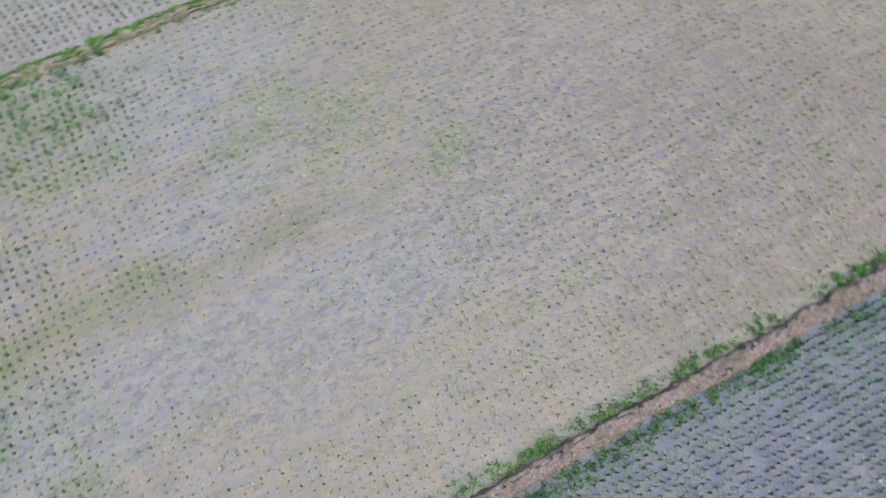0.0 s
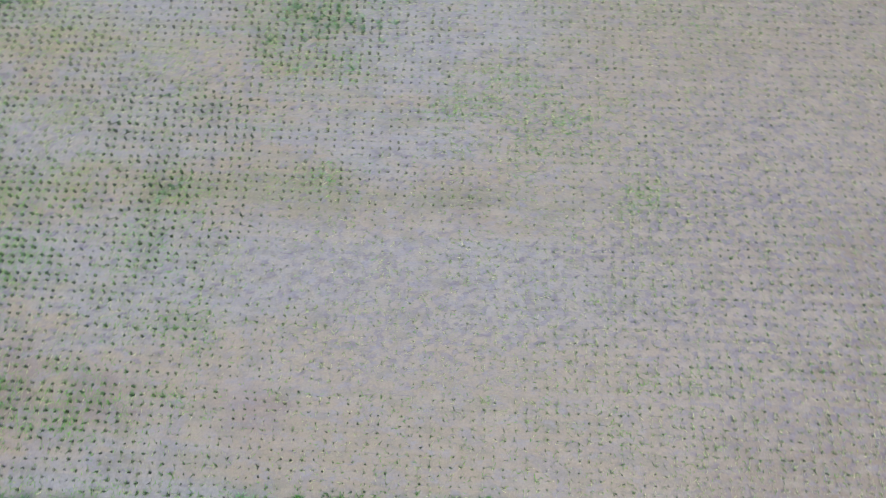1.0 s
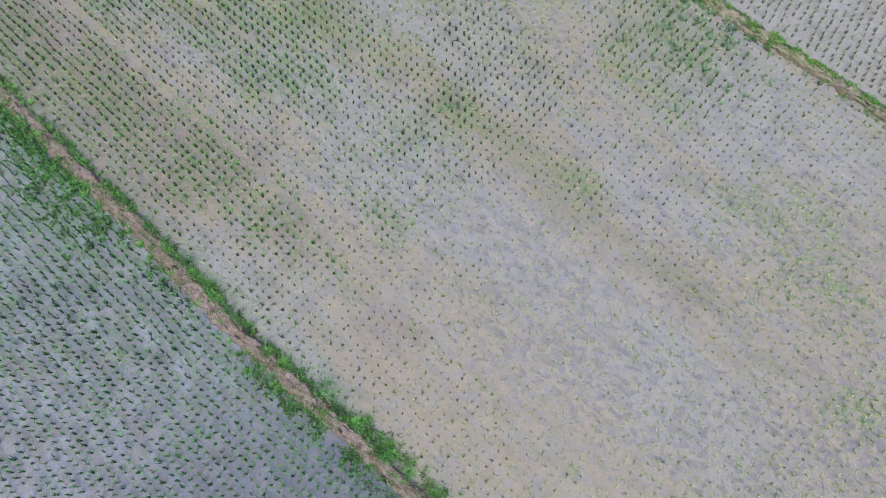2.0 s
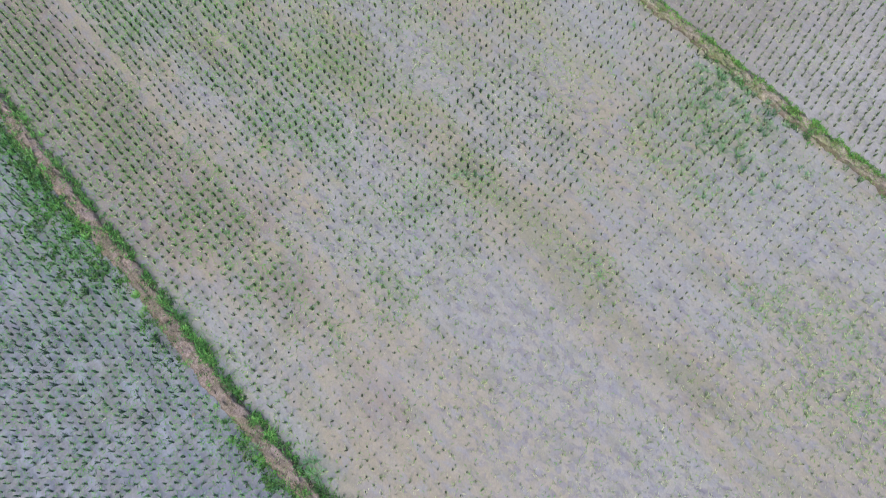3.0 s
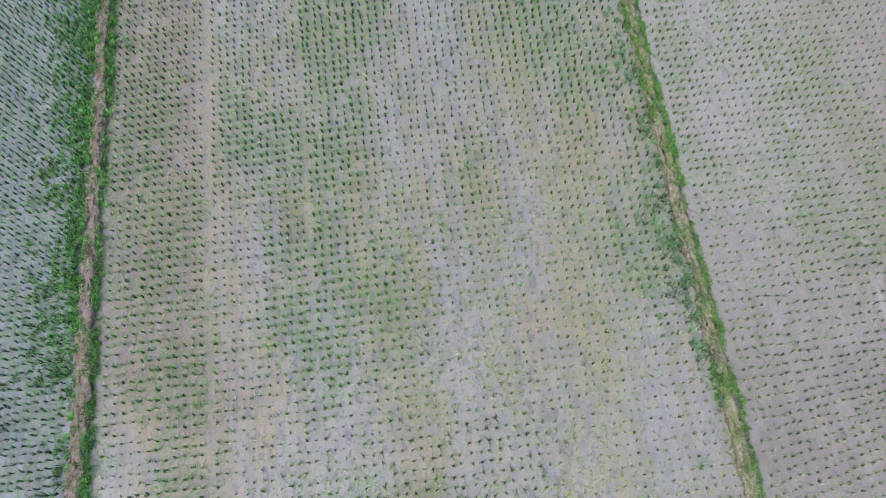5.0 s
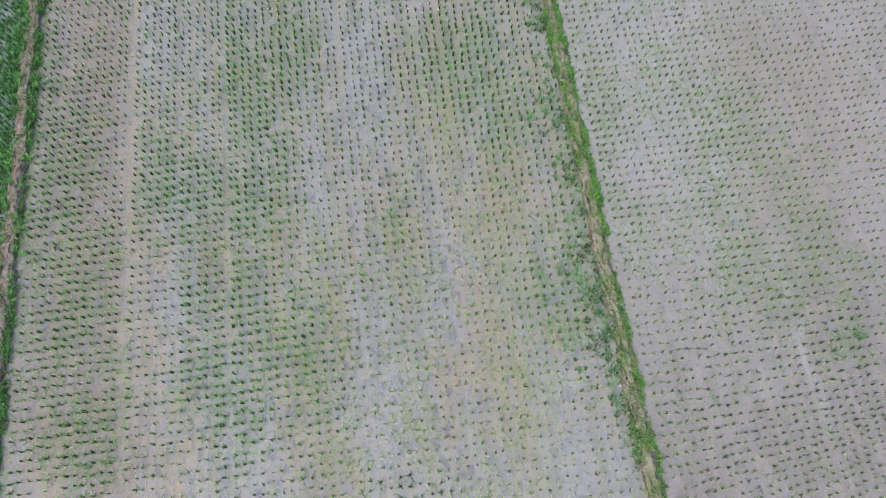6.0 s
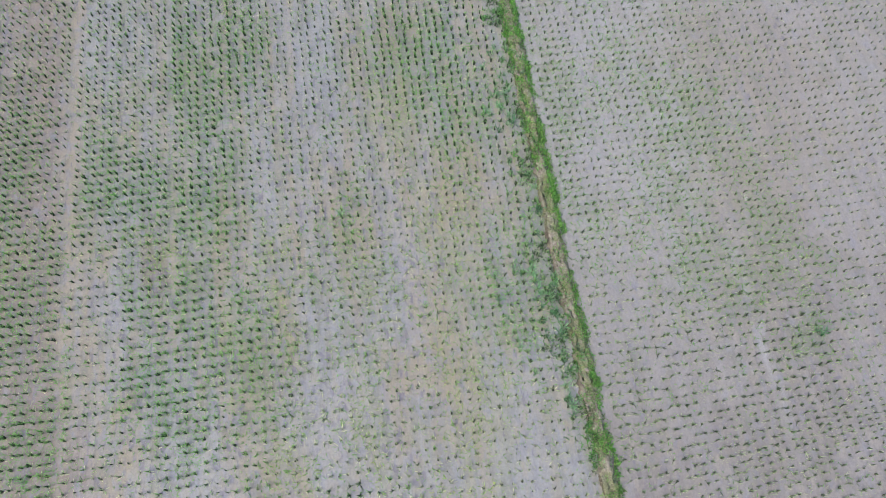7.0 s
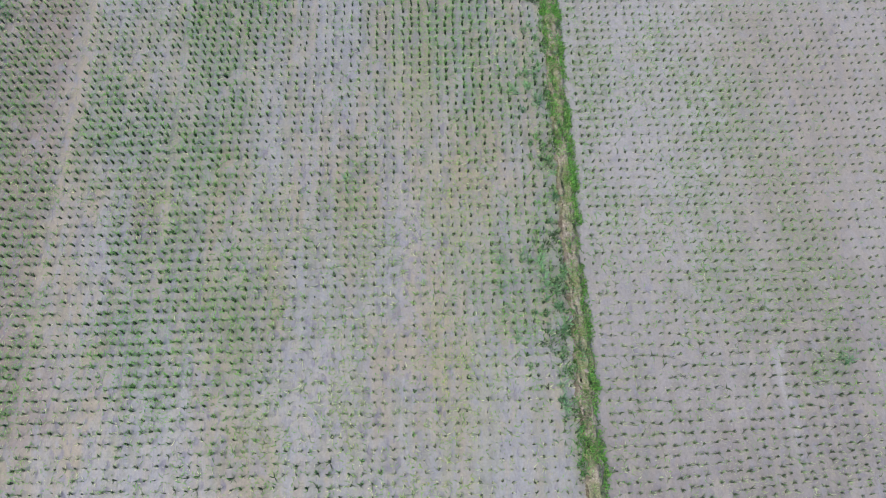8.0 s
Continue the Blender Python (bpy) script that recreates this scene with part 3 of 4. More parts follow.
# ---- blades: many leaves in one mesh ----
def blades(x, y, z, length, lean, way, width, bend=0.5, tint=None, core=0.45):
    """Arrays of one leaf each: root, length, lean from upright, heading, width. Returns verts, faces, tints."""
    n = len(x)
    root = np.c_[x, y, z]
    out = np.c_[np.cos(way), np.sin(way), np.zeros(n)]
    across = np.c_[-np.sin(way), np.cos(way), np.zeros(n)] * (width / 2)[:, None]
    up = np.array([0, 0, 1.0])
    l1, l2 = lean, np.minimum(lean + bend, 1.75)
    a = root + (out * np.sin(l1)[:, None] + up * np.cos(l1)[:, None]) * (0.55 * length)[:, None]
    tip = a + (out * np.sin(l2)[:, None] + up * np.cos(l2)[:, None]) * (0.45 * length)[:, None]
    tip[:, 2] = np.maximum(tip[:, 2], z + 0.006)
    verts = np.stack([root - across * 0.7, root + across * 0.7, a - across, a + across, tip], 1).reshape(-1, 3)
    i = np.arange(n)[:, None] * 5
    faces = np.concatenate([i + [0, 1, 3], i + [0, 3, 2], i + [2, 3, 4]], 1).reshape(-1, 3)
    t = np.zeros((n, 3)) if tint is None else np.c_[tint, np.zeros(n), np.zeros(n)]
    t = np.repeat(t, 5, 0).reshape(n, 5, 3)
    # Roots and lower halves are coloured darker, standing in for shade between leaves.
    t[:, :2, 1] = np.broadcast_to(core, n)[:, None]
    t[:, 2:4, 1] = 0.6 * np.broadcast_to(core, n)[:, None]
    return verts, faces, t.reshape(-1, 3)


def hills(x, y, vigour, old, r, loose_top=0.5, along=0.15, flat=0.0, tall=1.0, mess=0.0):
    """Transplanted rice hills: a tight dark tuft of stems, a few arching leaves where it thrives, some fallen pale ones; mess: how far trodden down."""
    mess = mess + 0.0 * x
    loose = step(0.65 * rough_noise(x, y, 1.5, 77) + 0.35 * rough_noise(x, y, 0.45, 79), 0.46, 0.66)
    lead, tilt = r.uniform(0, 2 * np.pi, len(x)), np.abs(r.normal(0, 0.16 / tall, len(x)))
    stems = np.clip(np.round((3.5 + 2.4 * vigour) * (1 - 0.55 * mess) * r.lognormal(0, 0.35, len(x))), 1, 9).astype(int)
    leaves = np.clip(np.round(1.2 + 7.0 * vigour + r.normal(0, 1.0, len(x))), 0, 15).astype(int)
    fallen = np.clip(np.round(0.6 + 9.0 * loose_top * loose + 5.0 * flat + 2.5 * mess + r.normal(0, 0.8, len(x))), 0, 8).astype(int)
    kind = np.concatenate([np.zeros(stems.sum(), int), np.ones(leaves.sum(), int), np.full(fallen.sum(), 2)])
    hill = np.concatenate([np.repeat(np.arange(len(x)), c) for c in (stems, leaves, fallen)])
    order = np.argsort(hill, kind="stable")
    hill, kind = hill[order], kind[order]
    n = len(hill)
    v = vigour[hill]
    size = ((0.8 + 0.45 * np.minimum(vigour, 0.6)) * (1 - 0.22 * mess))[hill]
    way = np.where(kind == 0, lead[hill] + r.normal(0, 0.7, n), r.uniform(0, 2 * np.pi, n))
    row = (r.random(n) < along) & (kind > 0)
    way = np.where(row, np.pi / 2 + np.pi * (r.random(n) < 0.5) + r.normal(0, 0.3, n), way)
    length = size * np.choose(kind, [tall * (0.115 + 0.03 * v) * r.uniform(0.7, 1.15, n), (0.6 + 0.4 * tall) * (0.08 + 0.03 * v) * r.uniform(0.7, 1.25, n), r.uniform(0.05, 0.13, n) * (1 + 0.5 * mess[hill])])
    lean = np.choose(kind, [tilt[hill] * (1 + 2 * mess[hill]) + np.abs(r.normal(0.0, 0.06, n)), np.abs(r.normal(0.35, 0.35, n)) + 0.4 * mess[hill], r.uniform(0.85, 1.45, n)])
    bend = np.choose(kind, [r.uniform(0.0, 0.12, n), r.uniform(0.1, 0.8, n), r.uniform(0.1, 0.3, n)])
    width = size * np.choose(kind, [r.uniform(0.016, 0.024, n), r.uniform(0.011, 0.018, n), r.uniform(0.012, 0.020, n)])
    rad = np.where(kind == 2, 0.05, 0.008 + 0.008 * v) * np.sqrt(r.random(n))
    turn = r.uniform(0, 2 * np.pi, n)
    aged = np.where(kind == 2, r.uniform(0.4, 1.0, n), np.clip(old[hill], 0, 1) * np.where(kind == 0, 0.4, 1.0))
    # Stems go near black: their own colour with base shade and reflection painted in.
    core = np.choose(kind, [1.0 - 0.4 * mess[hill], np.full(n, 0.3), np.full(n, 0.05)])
    rise = np.where(kind == 1, size * tall * (0.04 + 0.016 * v) * r.uniform(0.4, 1.6, n), 0.0) - 0.004
    px, py = x[hill] + rad * np.cos(turn) + rise * np.sin(tilt[hill]) * np.cos(lead[hill]), y[hill] + rad * np.sin(turn) + rise * np.sin(tilt[hill]) * np.sin(lead[hill])
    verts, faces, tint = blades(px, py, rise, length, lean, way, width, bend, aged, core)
    bright = np.clip(0.15 + 0.35 * step(-x, 6, 12) + 1.5 * (0.5 * rough_noise(x, y, 0.7, 87) + 0.5 * rough_noise(x * 0.3, y, 0.5, 89) - 0.5) + 0.6 * (vigour - 0.5) - 0.45 * step(y, 6.5, 10) * step(x, -19, -15) + r.normal(0, 0.25, len(x)), 0, 1)
    tint = tint.reshape(n, 5, 3)
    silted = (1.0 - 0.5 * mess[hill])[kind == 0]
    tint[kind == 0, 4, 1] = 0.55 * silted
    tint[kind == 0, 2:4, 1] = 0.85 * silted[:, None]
    tint[:, :, 2] = np.where(kind == 1, bright[hill] * r.uniform(0.3, 1.3, n), 0)[:, None] * np.array([0.1, 0.1, 0.8, 0.8, 1.0])
    return verts, faces, np.clip(tint.reshape(-1, 3), 0, 1)


def fanned(v, f, t):
    """All leaves joined at one root."""
    f = f.copy()
    f[f % 5 == 0], f[f % 5 == 1] = 0, 1
    return v, f, t


def field_rows(x0, x1, y0, y1, px, py, node, seed, lane=None, uneven=0.05, warp=0.05):
    """Places of the hills: a lattice with a row at x = node, columns along x, and a bare lane."""
    r = np.random.default_rng(seed)
    i, j = np.arange(math.ceil((x0 - node) / px), int((x1 - node) / px)), np.arange(int((y1 - y0) / py) + 1)
    column = y0 + py * j + r.normal(0, uneven * py, len(j))
    if lane is not None:
        below = lane - 0.165 - py * np.arange(int((lane - y0) / py))[::-1]
        above = lane + 0.15 + py * np.arange(16)
        wider = above[-1] + 1.0425 * py * np.arange(1, int((y1 - above[-1]) / py))
        column = np.concatenate([below, above, wider])
        column += r.normal(0, uneven * py, len(column))
        j = np.arange(len(column))
    I, J = (a.ravel() for a in np.meshgrid(i, j, indexing="ij"))
    x, y = node + I * px, column[J]
    x = x + warp * (lattice_noise(x, y, 4.0, seed + 1) - 0.5) * 2 + r.normal(0, 0.016, len(x))
    y = y + warp * (lattice_noise(x * 0.4, y, 3.0, seed + 2) - 0.5) * 2 + r.normal(0, 0.014, len(x))
    x, y = x + r.normal(0, 0.25 * uneven, len(x)) * (uneven > 0.08), y + r.normal(0, 0.25 * uneven, len(x)) * (uneven > 0.08)
    keep = (y > y0 - 0.1) & (y < y1 + 0.1) & (r.random(len(x)) > 0.04)
    return x[keep], y[keep], r


def rice_stand(label, x, y, vigour, old, r, near, loose=0.5, along=0.15, flat=0.0, mat=RICE, tall=1.05, mess=None):
    """One field's rice: the hills of one stretch one by one, the rest joined."""
    stand = tagged(new("rice_stand"), label, "rice crop")
    mess = np.zeros(len(x)) if mess is None else mess
    one = np.flatnonzero(near)[:300]
    kinds = []
    for k in range(10):
        v, f, t = hills(np.zeros(1), np.zeros(1), np.array([float(np.mean(vigour)) - 0.2 + 0.05 * k]), np.array([0.1 * (k % 3)]), r, loose, along, flat, tall)
        v, f, t = fanned(v, f, t)
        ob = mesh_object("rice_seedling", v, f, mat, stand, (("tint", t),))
        kinds.append(ob)
    for n, k in enumerate(one):
        if n < len(kinds):
            ob = kinds[n]
        else:
            ob = new("rice_seedling", kinds[int(r.integers(0, len(kinds)))].data)
            ob.parent = stand
        s = 0.8 + 0.35 * vigour[k]
        ob.matrix_basis = Matrix.LocRotScale((x[k], y[k], 0), Euler((0, 0, r.uniform(-0.3, 0.3) + math.pi * int(r.integers(0, 2)))), (s, s, s))
    rest = np.ones(len(x), bool)
    rest[one] = False
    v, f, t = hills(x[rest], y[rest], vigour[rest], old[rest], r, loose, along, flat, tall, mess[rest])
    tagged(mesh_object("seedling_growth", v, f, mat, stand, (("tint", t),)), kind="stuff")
    return stand


def main_rice():
    x, y, r = field_rows(-26, 20, 0.85, 14.42, 0.2245, 0.2, -13.99, 501, STRIP, 0.04, 0.02)
    green = patches(GREEN + GREEN_MORE, x, y, 15, 1.1)
    trod = patches(TROD, x, y, 23) * step(-x, -5, 0)
    east = step(x, -3.0, 4.0)
    green = green * (1 - 0.2 * east)
    edge = np.maximum(np.exp(-((y - 0.8) / 0.35) ** 2), 0.4 * np.exp(-((y - 14.4) / 0.3) ** 2)) * step(-x, -9, 3)
    west = step(-x, 1.0, 10.0)
    vigour = 0.10 + 0.32 * west + 0.38 * step(-x, 10.5, 16) * (1 - 0.6 * step(y, 5, 9)) + 1.2 * (streaks(x, y, 91) - 0.5) + 1.2 * green + 1.1 * west * (rough_noise(x * 0.6, y, 0.8, 99) - 0.5) + 0.35 * edge + r.normal(0, 0.22, len(x))
    vigour += r.uniform(0.4, 1.0, len(x)) * (r.random(len(x)) < 0.04 + 0.07 * west) - 0.12 * patches(TAN + WET + WET_MORE, x, y, 17) - 0.15 * trod + 0.1 * east + 0.12 * step(-x, 8, 12) * step(y, 7, 10)
    old = 0.25 + 0.5 * patches(YELLOW, x, y, 13) + 0.3 * (1 - west) + 0.5 * step(y, 6, 10) * step(x, -19, -14) + r.normal(0, 0.15, len(x)) - 0.3 * green + 0.35 * trod
    x, y = x + r.normal(0, 0.045, len(x)) * trod, y + r.normal(0, 0.045, len(x)) * trod
    keep = r.random(len(x)) > 0.12 * trod
    x, y, vigour, old, trod = x[keep], y[keep], vigour[keep], old[keep], trod[keep]
    near = (x > -8.6) & (x < -5.0) & (y > 6.6) & (y < 10.6)
    rice_stand("young green rice seedlings in rows in shallow water", x, y, np.clip(vigour, 0.05, 1.7), np.clip(old, 0, 0.9), r, near, mess=np.clip(trod + 1.2 * green[keep] * east[keep] + 0.75 * step(x, -3.0, 2.5) * (0.6 + 0.8 * rough_noise(x, y, 0.9, 83)), 0, 1))


def north_rice():
    x, y, r = field_rows(-29, 14, 15.10, 30.0, 0.225, 0.2, -9.2, 601, None, 0.08, 0.05)
    x = x - 0.2 * (y - 15.1) * step(x, -9.5, -6.0)
    green = patches(GREEN_NORTH, x, y, 16, 1.2)
    vigour = 0.36 + 1.2 * (0.5 * rough_noise(x, y, 1.6, 93) + 0.5 * rough_noise(x, y, 0.6, 97) - 0.5) + 0.3 * step(x, -10, -6) + 0.6 * green + 0.2 * np.exp(-((y - 15.5) / 0.5) ** 2) + r.normal(0, 0.13, len(x)) + 0.3 * (r.random(len(x)) < 0.05)
    old = 0.4 + r.normal(0, 0.15, len(x)) - 0.3 * green
    near = (x > -11) & (x < -7.2) & (y > 16) & (y < 20)
    rice_stand("sparse young rice seedlings in rows on pale mud", x, y, np.clip(vigour, 0.02, 1.4), np.clip(old, 0, 0.9), r, near, 0.5, 0.65, 0.28, RICE_THIN, 0.8)


def south_rice():
    x, y, r = field_rows(-27, 18, -9.0, 0.05, 0.185, 0.205, -8.9, 701, None, 0.03, 0.03)
    y = y + sway(x)
    vigour = 0.78 + 0.2 * step(-x, 10, 14) + 1.3 * (rough_noise(x, y, 1.2, 95) - 0.5) + 0.3 * np.exp(-((y + 0.1) / 0.35) ** 2) + r.normal(0, 0.2, len(x))
    old = 0.15 + r.normal(0, 0.12, len(x))
    near = (x > -11) & (x < -7.2) & (y > -2.9) & (y < 0)
    rice_stand("lush dark green rice seedlings in water", x, y, np.clip(vigour, 0.4, 2.1), np.clip(old, 0, 0.9), r, near, 0.06, 0.0, 0.0, RICE_LUSH, 1.55)


main_rice()
north_rice()
south_rice()


# ---- grass along the bunds ----
def bund_height(y, mid, half, height):
    c = np.clip(np.abs(y - mid) / half, 0, 1)
    return height * (1 - c**3)


def grass_strip(name, label, n, x0, x1, centre, spread_y, mid, half, height, length, mat, seed, gaps, old=0.1, wide=0.011, bare=0.0):
    r = np.random.default_rng(seed)
    home = r.uniform(x0, x1, n // 14)
    which = r.integers(0, len(home), n)
    x = home[which] + r.normal(0, 0.045, n)
    off = (sway if mid < 5 else straight)(x)
    y = centre + off + r.normal(0, spread_y, len(home))[which] + r.normal(0, 0.03, n)
    dense = rough_noise(x, y * 0 + seed, 0.55, seed) * 0.6 + rough_noise(x, y * 0 + seed, 2.4, seed + 4) * 0.4
    keep = r.random(n) < step(dense, gaps - 0.09, gaps + 0.09)
    keep &= np.abs(y - mid - off - 0.02) > bare * (0.6 + 0.9 * rough_noise(x, y * 0, 0.5, seed + 31))
    x, y, off = x[keep], y[keep], off[keep]
    n = len(x)
    size = 0.5 + 0.9 * rough_noise(x, y, 0.3, seed + 2)
    z = bund_height(y - off, mid, half, height) - 0.015
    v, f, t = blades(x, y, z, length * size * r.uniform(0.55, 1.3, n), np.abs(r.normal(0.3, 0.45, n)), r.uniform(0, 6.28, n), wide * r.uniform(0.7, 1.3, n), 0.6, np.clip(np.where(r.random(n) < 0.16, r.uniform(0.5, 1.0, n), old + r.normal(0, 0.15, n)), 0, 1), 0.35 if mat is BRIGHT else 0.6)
    clump = np.clip(r.normal(0.1, 0.4, len(home)), 0, 0.9)[which][keep]
    t[:, 2] = np.repeat(np.clip(clump + r.normal(0, 0.2, n), 0, 1), 5)
    # Some clumps get still darker roots, like shaded gaps in the grass.
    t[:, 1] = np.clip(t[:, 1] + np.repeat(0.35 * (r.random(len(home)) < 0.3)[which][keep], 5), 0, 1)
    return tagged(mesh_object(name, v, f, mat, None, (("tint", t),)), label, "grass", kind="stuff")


GA, GB = (BUND_A, 0.22, 0.12), (BUND_B, 0.19, 0.10)
grass_strip("bund_grass", "lush green grass along the reddish bund", 11000, -27, -2, BUND_A + 0.20, 0.06, *GA, 0.17, GRASS, 801, 0.45, 0.1, 0.022, 0.09)
grass_strip("bund_grass", "sparse green grass along the reddish bund", 10000, -4, 20, BUND_A + 0.34, 0.10, *GA, 0.14, GRASS, 802, 0.51, 0.3, 0.017, 0.19)
grass_strip("bund_grass", "dense green grass beside the reddish bund", 9500, -27, -12.0, BUND_A - 0.33, 0.19, *GA, 0.18, GRASS, 803, 0.36, 0.1, 0.025, 0.12)
grass_strip("bund_grass", "scattered weeds beside the reddish bund", 5500, -13.4, -1.5, BUND_A - 0.30, 0.15, *GA, 0.12, GRASS, 804, 0.49, 0.25, 0.02, 0.11)
grass_strip("bund_grass", "short bright green grass on the pale bund", 22000, -27, 20, BUND_B + 0.17, 0.045, *GB, 0.11, BRIGHT, 805, 0.36, 0.1, 0.018)
grass_strip("bund_grass", "thin grass on top of the pale bund", 22000, -27, 20, BUND_B + 0.0, 0.085, *GB, 0.06, BRIGHT, 806, 0.45, 0.4, 0.016)
grass_strip("bund_grass", "dark green grass on the cut edge of the pale bund", 7000, -27, 20, BUND_B - 0.21, 0.08, *GB, 0.14, GRASS, 807, 0.48, 0.05, 0.014)
grass_strip("bund_grass", "pale blue-green weeds at the foot of the pale bund", 4200, -27, -8.6, BUND_B - 0.42, 0.2, *GB, 0.15, WEED, 808, 0.55, 0.4, 0.023)
grass_strip("bund_grass", "dry straw scattered on the pale bund", 16000, -27, 20, BUND_B, 0.1, *GB, 0.06, DRY, 809, 0.40, 0.3, 0.014)
grass_strip("bund_grass", "low green weeds in the murky water beside the bund", 12000, 0, 20, BUND_A - 0.38, 0.14, *GA, 0.11, GRASS, 810, 0.47, 0.25, 0.016, 0.2)
grass_strip("bund_grass", "low green weeds between the bund and the rice rows", 11000, -27, -10.5, BUND_A - 0.8, 0.4, *GA, 0.14, GRASS, 811, 0.38, 0.2, 0.021)
grass_strip("bund_grass", "vivid green grass clumps on the crumbling edge of the bund", 7000, -27, -8.5, BUND_B - 0.13, 0.035, *GB, 0.10, BRIGHT, 812, 0.52, 0.1, 0.017)
grass_strip("bund_grass", "dry straw and trampled grass on the reddish bund", 3500, -27, -1, BUND_A, 0.11, *GA, 0.08, DRY, 813, 0.40, 0.3, 0.016)
grass_strip("bund_grass", "short green shoots on the trodden reddish bund", 9000, -27, -1, BUND_A - 0.04, 0.10, *GA, 0.07, GRASS, 814, 0.46, 0.3, 0.017)


# ---- single tufts of grass and weeds ----
def tuft_mesh(seed, count, length, mat, spread_xy=0.06):
    r = np.random.default_rng(seed)
    way, rad = r.uniform(0, 6.28, count), spread_xy * np.sqrt(r.random(count))
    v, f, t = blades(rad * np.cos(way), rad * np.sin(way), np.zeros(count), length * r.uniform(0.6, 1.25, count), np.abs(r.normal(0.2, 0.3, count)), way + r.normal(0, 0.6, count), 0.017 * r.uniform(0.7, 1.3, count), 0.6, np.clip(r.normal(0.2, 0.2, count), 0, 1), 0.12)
    return fanned(v, f, t)


def tufts(name, label, places, mat, length, count, seed, group):
    kinds = [mesh_object(name, *tuft_mesh(seed + k, count, length, mat)[:2], mat, None, (("tint", tuft_mesh(seed + k, count, length, mat)[2]),)) for k in range(5)]
    r = np.random.default_rng(seed)
    for n, (x, y, z, s) in enumerate(places):
        m = Matrix.LocRotScale((x, y, z), Euler((0, 0, r.uniform(0, 6.28))), (s, s, s))
        if n < len(kinds):
            ob = kinds[n]
            ob.matrix_basis = m
        else:
            ob = new(name, kinds[n % 5].data)
            ob.matrix_basis = m
        tagged(ob, label, "grass tuft", group)


rr = random.Random(5)
spots = [(-5.16, 0.18, 0.05, 1.0), (-4.26, 0.82, 0, 1.2), (-3.9, 0.78, 0, 1.2), (-4.18, 0.95, 0, 1.0), (-4.05, 0.72, 0, 0.9), (-2.72, 11.43, 0, 0.8), (-6.93, 7.76, 0, 0.8), (-7.06, 7.55, 0, 0.7), (-6.72, 7.9, 0, 0.7), (-3.02, 8.23, 0, 0.7), (-11.24, 14.41, 0, 1.0), (-11.13, 14.32, 0, 0.9), (-9.98, 14.21, 0, 0.9), (-10.34, 20.08, 0, 0.8), (-10.29, 19.94, 0, 0.7), (-10.4, 19.91, 0, 0.7), (-9.64, 2.62, 0, 0.7), (-14.75, 9.75, 0, 0.8)]
for cx, cy, rx, ry, n in ((-3.9, 13.0, 1.4, 1.1, 46), (-3.8, 14.0, 1.3, 0.35, 34), (-14.5, 14.3, 0.6, 0.15, 6), (-12.2, 13.7, 0.9, 0.9, 18), (-9.6, 14.3, 0.5, 0.12, 5), (-17.4, 14.2, 0.8, 0.2, 7), (-12.0, 14.1, 0.8, 0.25, 16), (-17.5, 13.9, 1.2, 0.4, 16), (-19.5, 1.1, 1.5, 0.2, 10)):
    spots += [(cx + rr.gauss(0, rx / 1.6), min(cy + rr.gauss(0, ry / 1.6), 14.45), 0.0, rr.uniform(0.5, 0.95)) for _ in range(n)]
tufts("grass_tuft", "green grass tuft standing in the wet mud", spots, WEED, 0.25, 22, 901, "tufts of grass in the fields")
edge = [(x, BUND_A + 0.22 + float(sway(x)) + rr.gauss(0, 0.06), 0.02, rr.uniform(0.6, 1.1)) for x in (rr.uniform(-26, -0.5) for _ in range(80))]
edge += [(x, BUND_A - 0.28 + float(sway(x)) + rr.gauss(0, 0.1), 0.02, rr.uniform(0.5, 1.0)) for x in (rr.uniform(-26, -4) for _ in range(60))]
tufts("grass_tuft", "bright green grass tuft on the edge of the earth bund", edge, GRASS, 0.2, 34, 921, "tufts of grass on the bund")


# ---- dead leaves floating between the rows ----
def litter(n, seed):
    r = np.random.default_rng(seed)
    x, y = r.uniform(-22, 18, n), r.uniform(0.9, 20, n)
    keep = (r.random(n) < 0.3 + step(0.6 * rough_noise(x * 0.5, y, 1.6, seed) + 0.4 * rough_noise(x, y, 0.5, seed + 9), 0.42, 0.64)) & (np.abs(y - BUND_B) > 0.5)
    x, y = x[keep], y[keep]
    n = len(x)
    v, f, _ = blades(x, y, np.full(n, 0.012), r.uniform(0.03, 0.09, n), np.full(n, 1.40), r.normal(0, np.where(y > BUND_B, 0.4, 1.1), n) + np.pi * (r.random(n) < 0.5) + 1.57, r.uniform(0.010, 0.018, n), 0.1)
    tagged(mesh_object("dead_leaf_litter", v, f, STRAW), "pale dead rice leaves lying on wet mud", "leaf litter", kind="stuff")


litter(70000, 951)


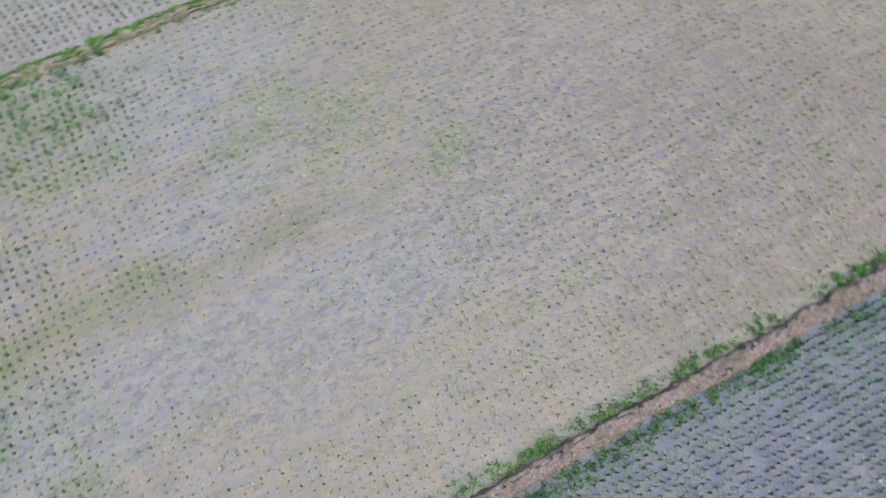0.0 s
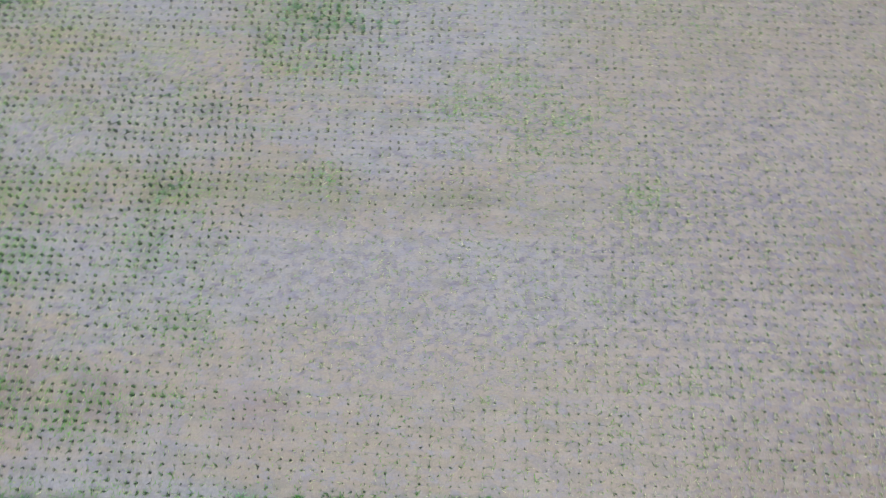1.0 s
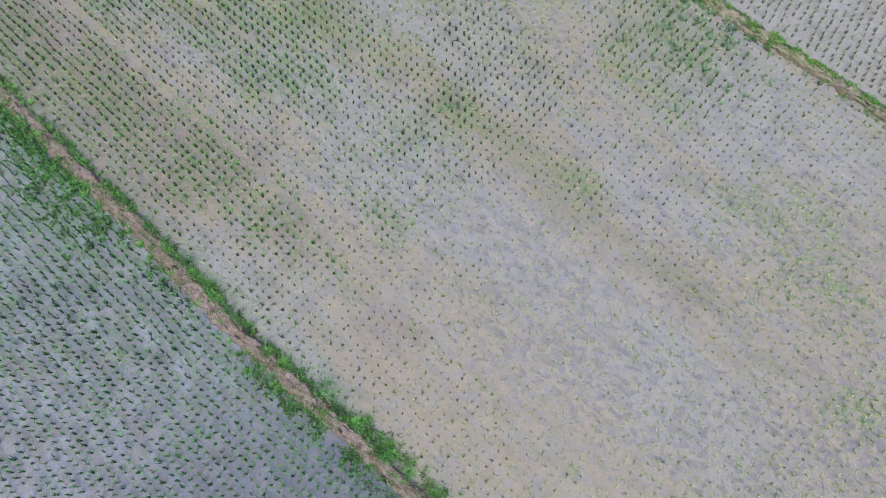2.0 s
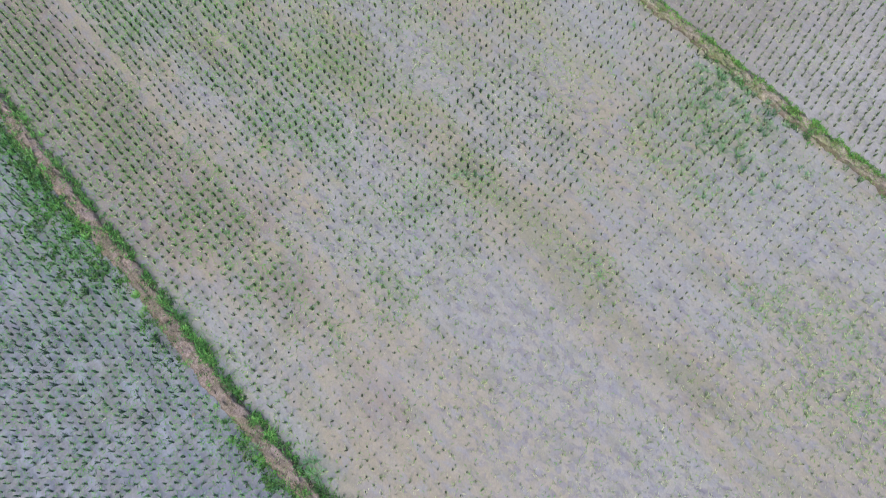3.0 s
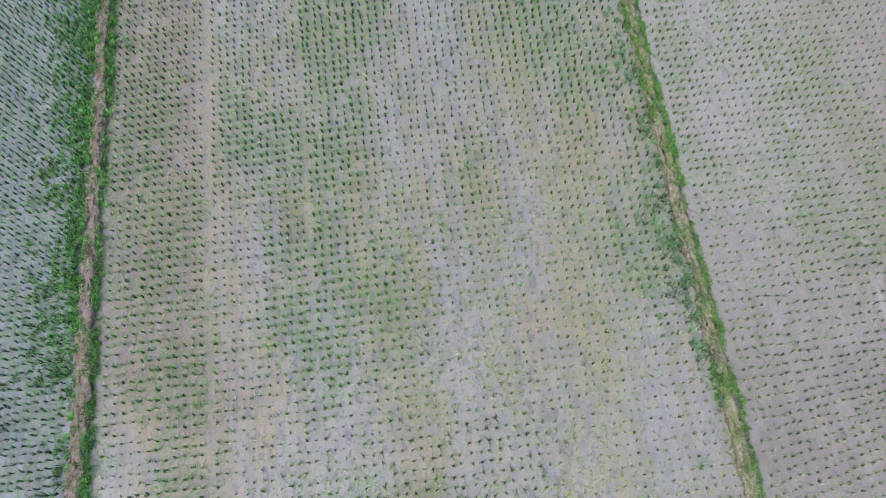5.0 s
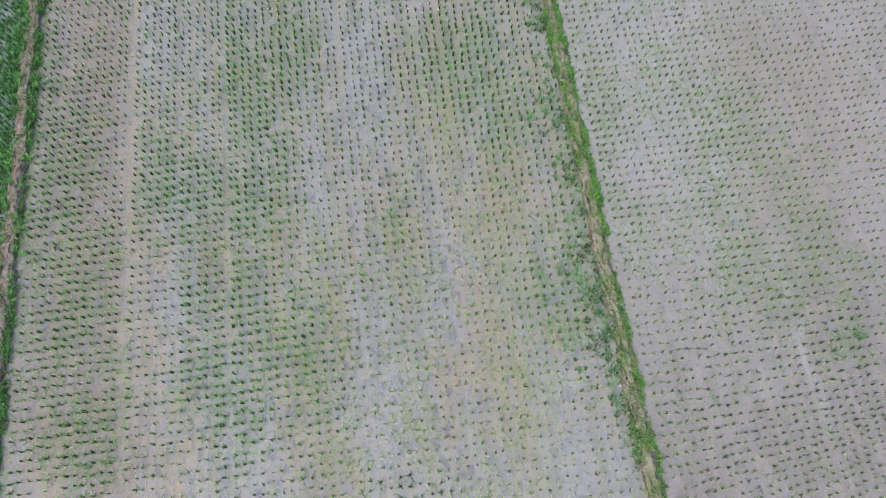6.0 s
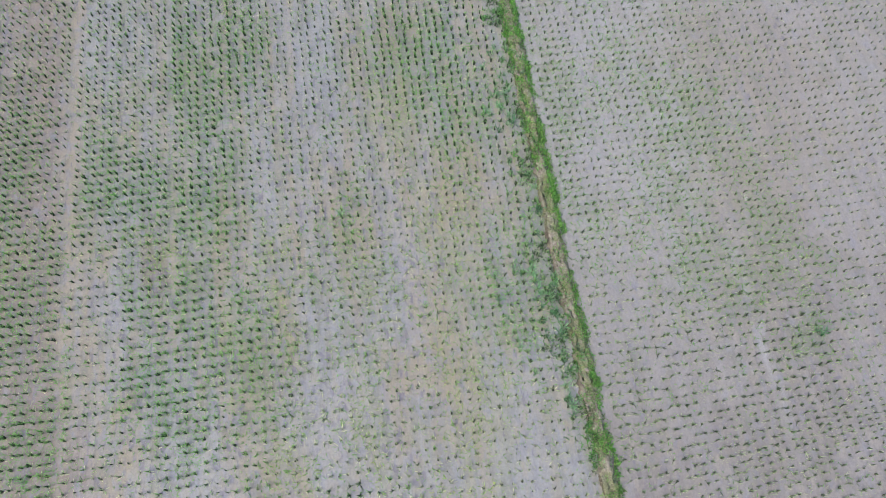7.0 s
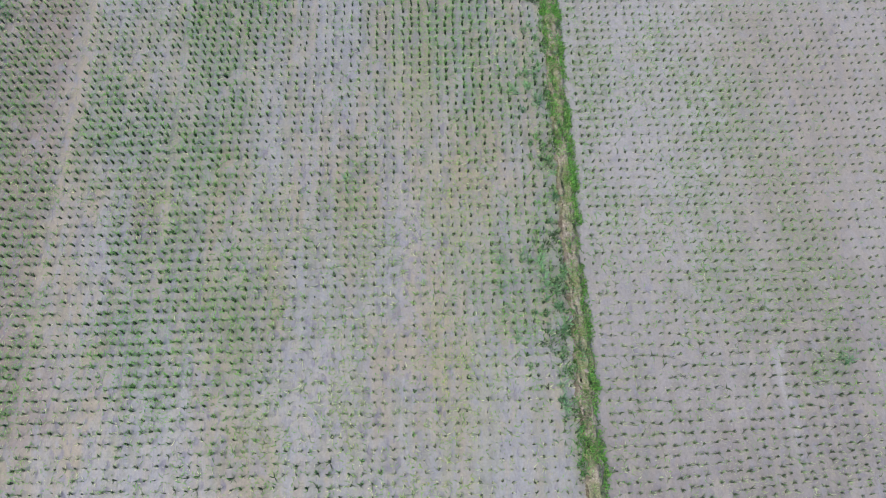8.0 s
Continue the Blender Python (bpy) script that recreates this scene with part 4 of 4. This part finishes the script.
# ---- small weeds and algae threads between the hills ----
def small_weeds(n, seed):
    r = np.random.default_rng(seed)
    x, y = r.uniform(-24, 18, n), r.uniform(-4, 21, n)
    rich = 0.9 * patches(GREEN + GREEN_MORE, x, y, 15, 1.2) + 0.6 * patches(YELLOW, x, y, 13, 1.3) + 0.75 * patches(GREEN_NORTH, x, y, 16, 1.2)
    rich += 0.9 * (streaks(x, y, 91) - 0.45) + 0.3 * step(-x, 2, 10) * (y < 14.6) + 1.4 * (rough_noise(x, y, 0.45, seed) - 0.5) + 0.1 * step(x, -3.0, 4.0) * (y > 0) + 0.3 * (y > 14.6) * step(-x, 6, 12) + 0.7 * np.exp(-(((y - 0.8) / 0.3) ** 2)) + (y < 0) * (0.4 + 0.7 * step(-x, 9, 14) + 0.6 * np.exp(-(((y + 0.3) / 0.6) ** 2)))
    keep = (r.random(n) < 0.1 + step(rich, 0.2, 1.1)) & (np.abs(y - BUND_B) > 0.35) & (np.abs(y - BUND_A) > 0.32)
    x, y = x[keep], y[keep]
    n = len(x)
    yellowed = np.clip(0.25 + 0.2 * step(x, -3.0, 4.0) + 0.6 * patches(YELLOW, x, y, 13, 1.3) + r.normal(0, 0.25, n), 0, 1)
    v, f, t = blades(x, y, np.zeros(n), r.uniform(0.04, 0.11, n), r.uniform(0.7, 1.4, n), r.uniform(0, 6.28, n), r.uniform(0.010, 0.019, n), 0.3, yellowed, 0.2)
    t[:, 2] = np.repeat(np.clip(r.uniform(0, 0.6, n) + 0.5 * patches(GREEN + GREEN_MORE, x, y, 15) + 0.4 * (y < 0.6), 0, 1), 5)
    tagged(mesh_object("small_weeds", v, f, WATERWEED, None, (("tint", t),)), "small yellow-green water weeds between the rice rows", "water weed", kind="stuff")


small_weeds(190000, 961)


# ---- stones and pale scraps ----
def pebble(name, label, category, x, y, z, size, flat, mat, seed):
    bm = bmesh.new()
    bmesh.ops.create_icosphere(bm, subdivisions=2, radius=size)
    for v in bm.verts:
        k = 1 + 0.35 * (noise.noise(v.co * (1.6 / size) + Vector((seed, 0, 0))))
        v.co = Vector((v.co.x * k * 1.2, v.co.y * k * 0.85, v.co.z * k * flat * (0.4 if v.co.z < 0 else 1.0)))
    me = bpy.data.meshes.new(name)
    bm.to_mesh(me)
    bm.free()
    me.materials.append(mat)
    ob = new(name, me)
    ob.matrix_basis = pose(x, y, z, 0, 0, seed * 57)
    tagged(ob, label, category)


pebble("stone", "pale stone lying on the earth bund", "stone", 6.56, 0.58, 0.12, 0.06, 0.6, STONE, 0)
pebble("stone", "pale stone lying on the earth bund", "stone", -0.07, 14.67, 0.12, 0.07, 0.6, STONE, 0)
pebble("stone", "pale stone lying on the earth bund", "stone", -6.09, 14.67, 0.12, 0.06, 0.6, STONE, 2)
pebble("stone", "pale stone lying on the earth bund", "stone", -10.25, 14.71, 0.12, 0.05, 0.6, STONE, 4)
pebble("stone", "pale stone lying on the earth bund", "stone", -17.89, 14.6, 0.12, 0.05, 0.6, STONE, 7)
pebble("stone", "pale stone lying on the earth bund", "stone", -6.03, 14.71, 0.12, 0.07, 0.6, STONE, 9)
pebble("stone", "pale stone lying on the earth bund", "stone", -6.66, -0.39, 0.12, 0.04, 0.6, STONE, 11)
pebble("scrap", "small white scrap floating on muddy water", "litter scrap", -9.32, -1.92, 0.012, 0.05, 0.2, PALE, 14)
pebble("scrap", "small white scrap floating on muddy water", "litter scrap", -8.68, -1.98, 0.012, 0.04, 0.2, PALE, 14)
pebble("scrap", "small white scrap floating on muddy water", "litter scrap", -7.95, -1.89, 0.012, 0.035, 0.2, PALE, 14)
pebble("scrap", "small white scrap floating on muddy water", "litter scrap", 8.1, -1.59, 0.012, 0.04, 0.2, PALE, 15)
pebble("scrap", "small white scrap floating on muddy water", "litter scrap", 8.95, -3.02, 0.012, 0.05, 0.2, PALE, 13)
pebble("scrap", "small white scrap floating on muddy water", "litter scrap", -13.72, 19.3, 0.012, 0.05, 0.2, PALE, 12)
pebble("scrap", "small white scrap floating on muddy water", "litter scrap", -11.66, 0.05, 0.012, 0.05, 0.2, PALE, 12)
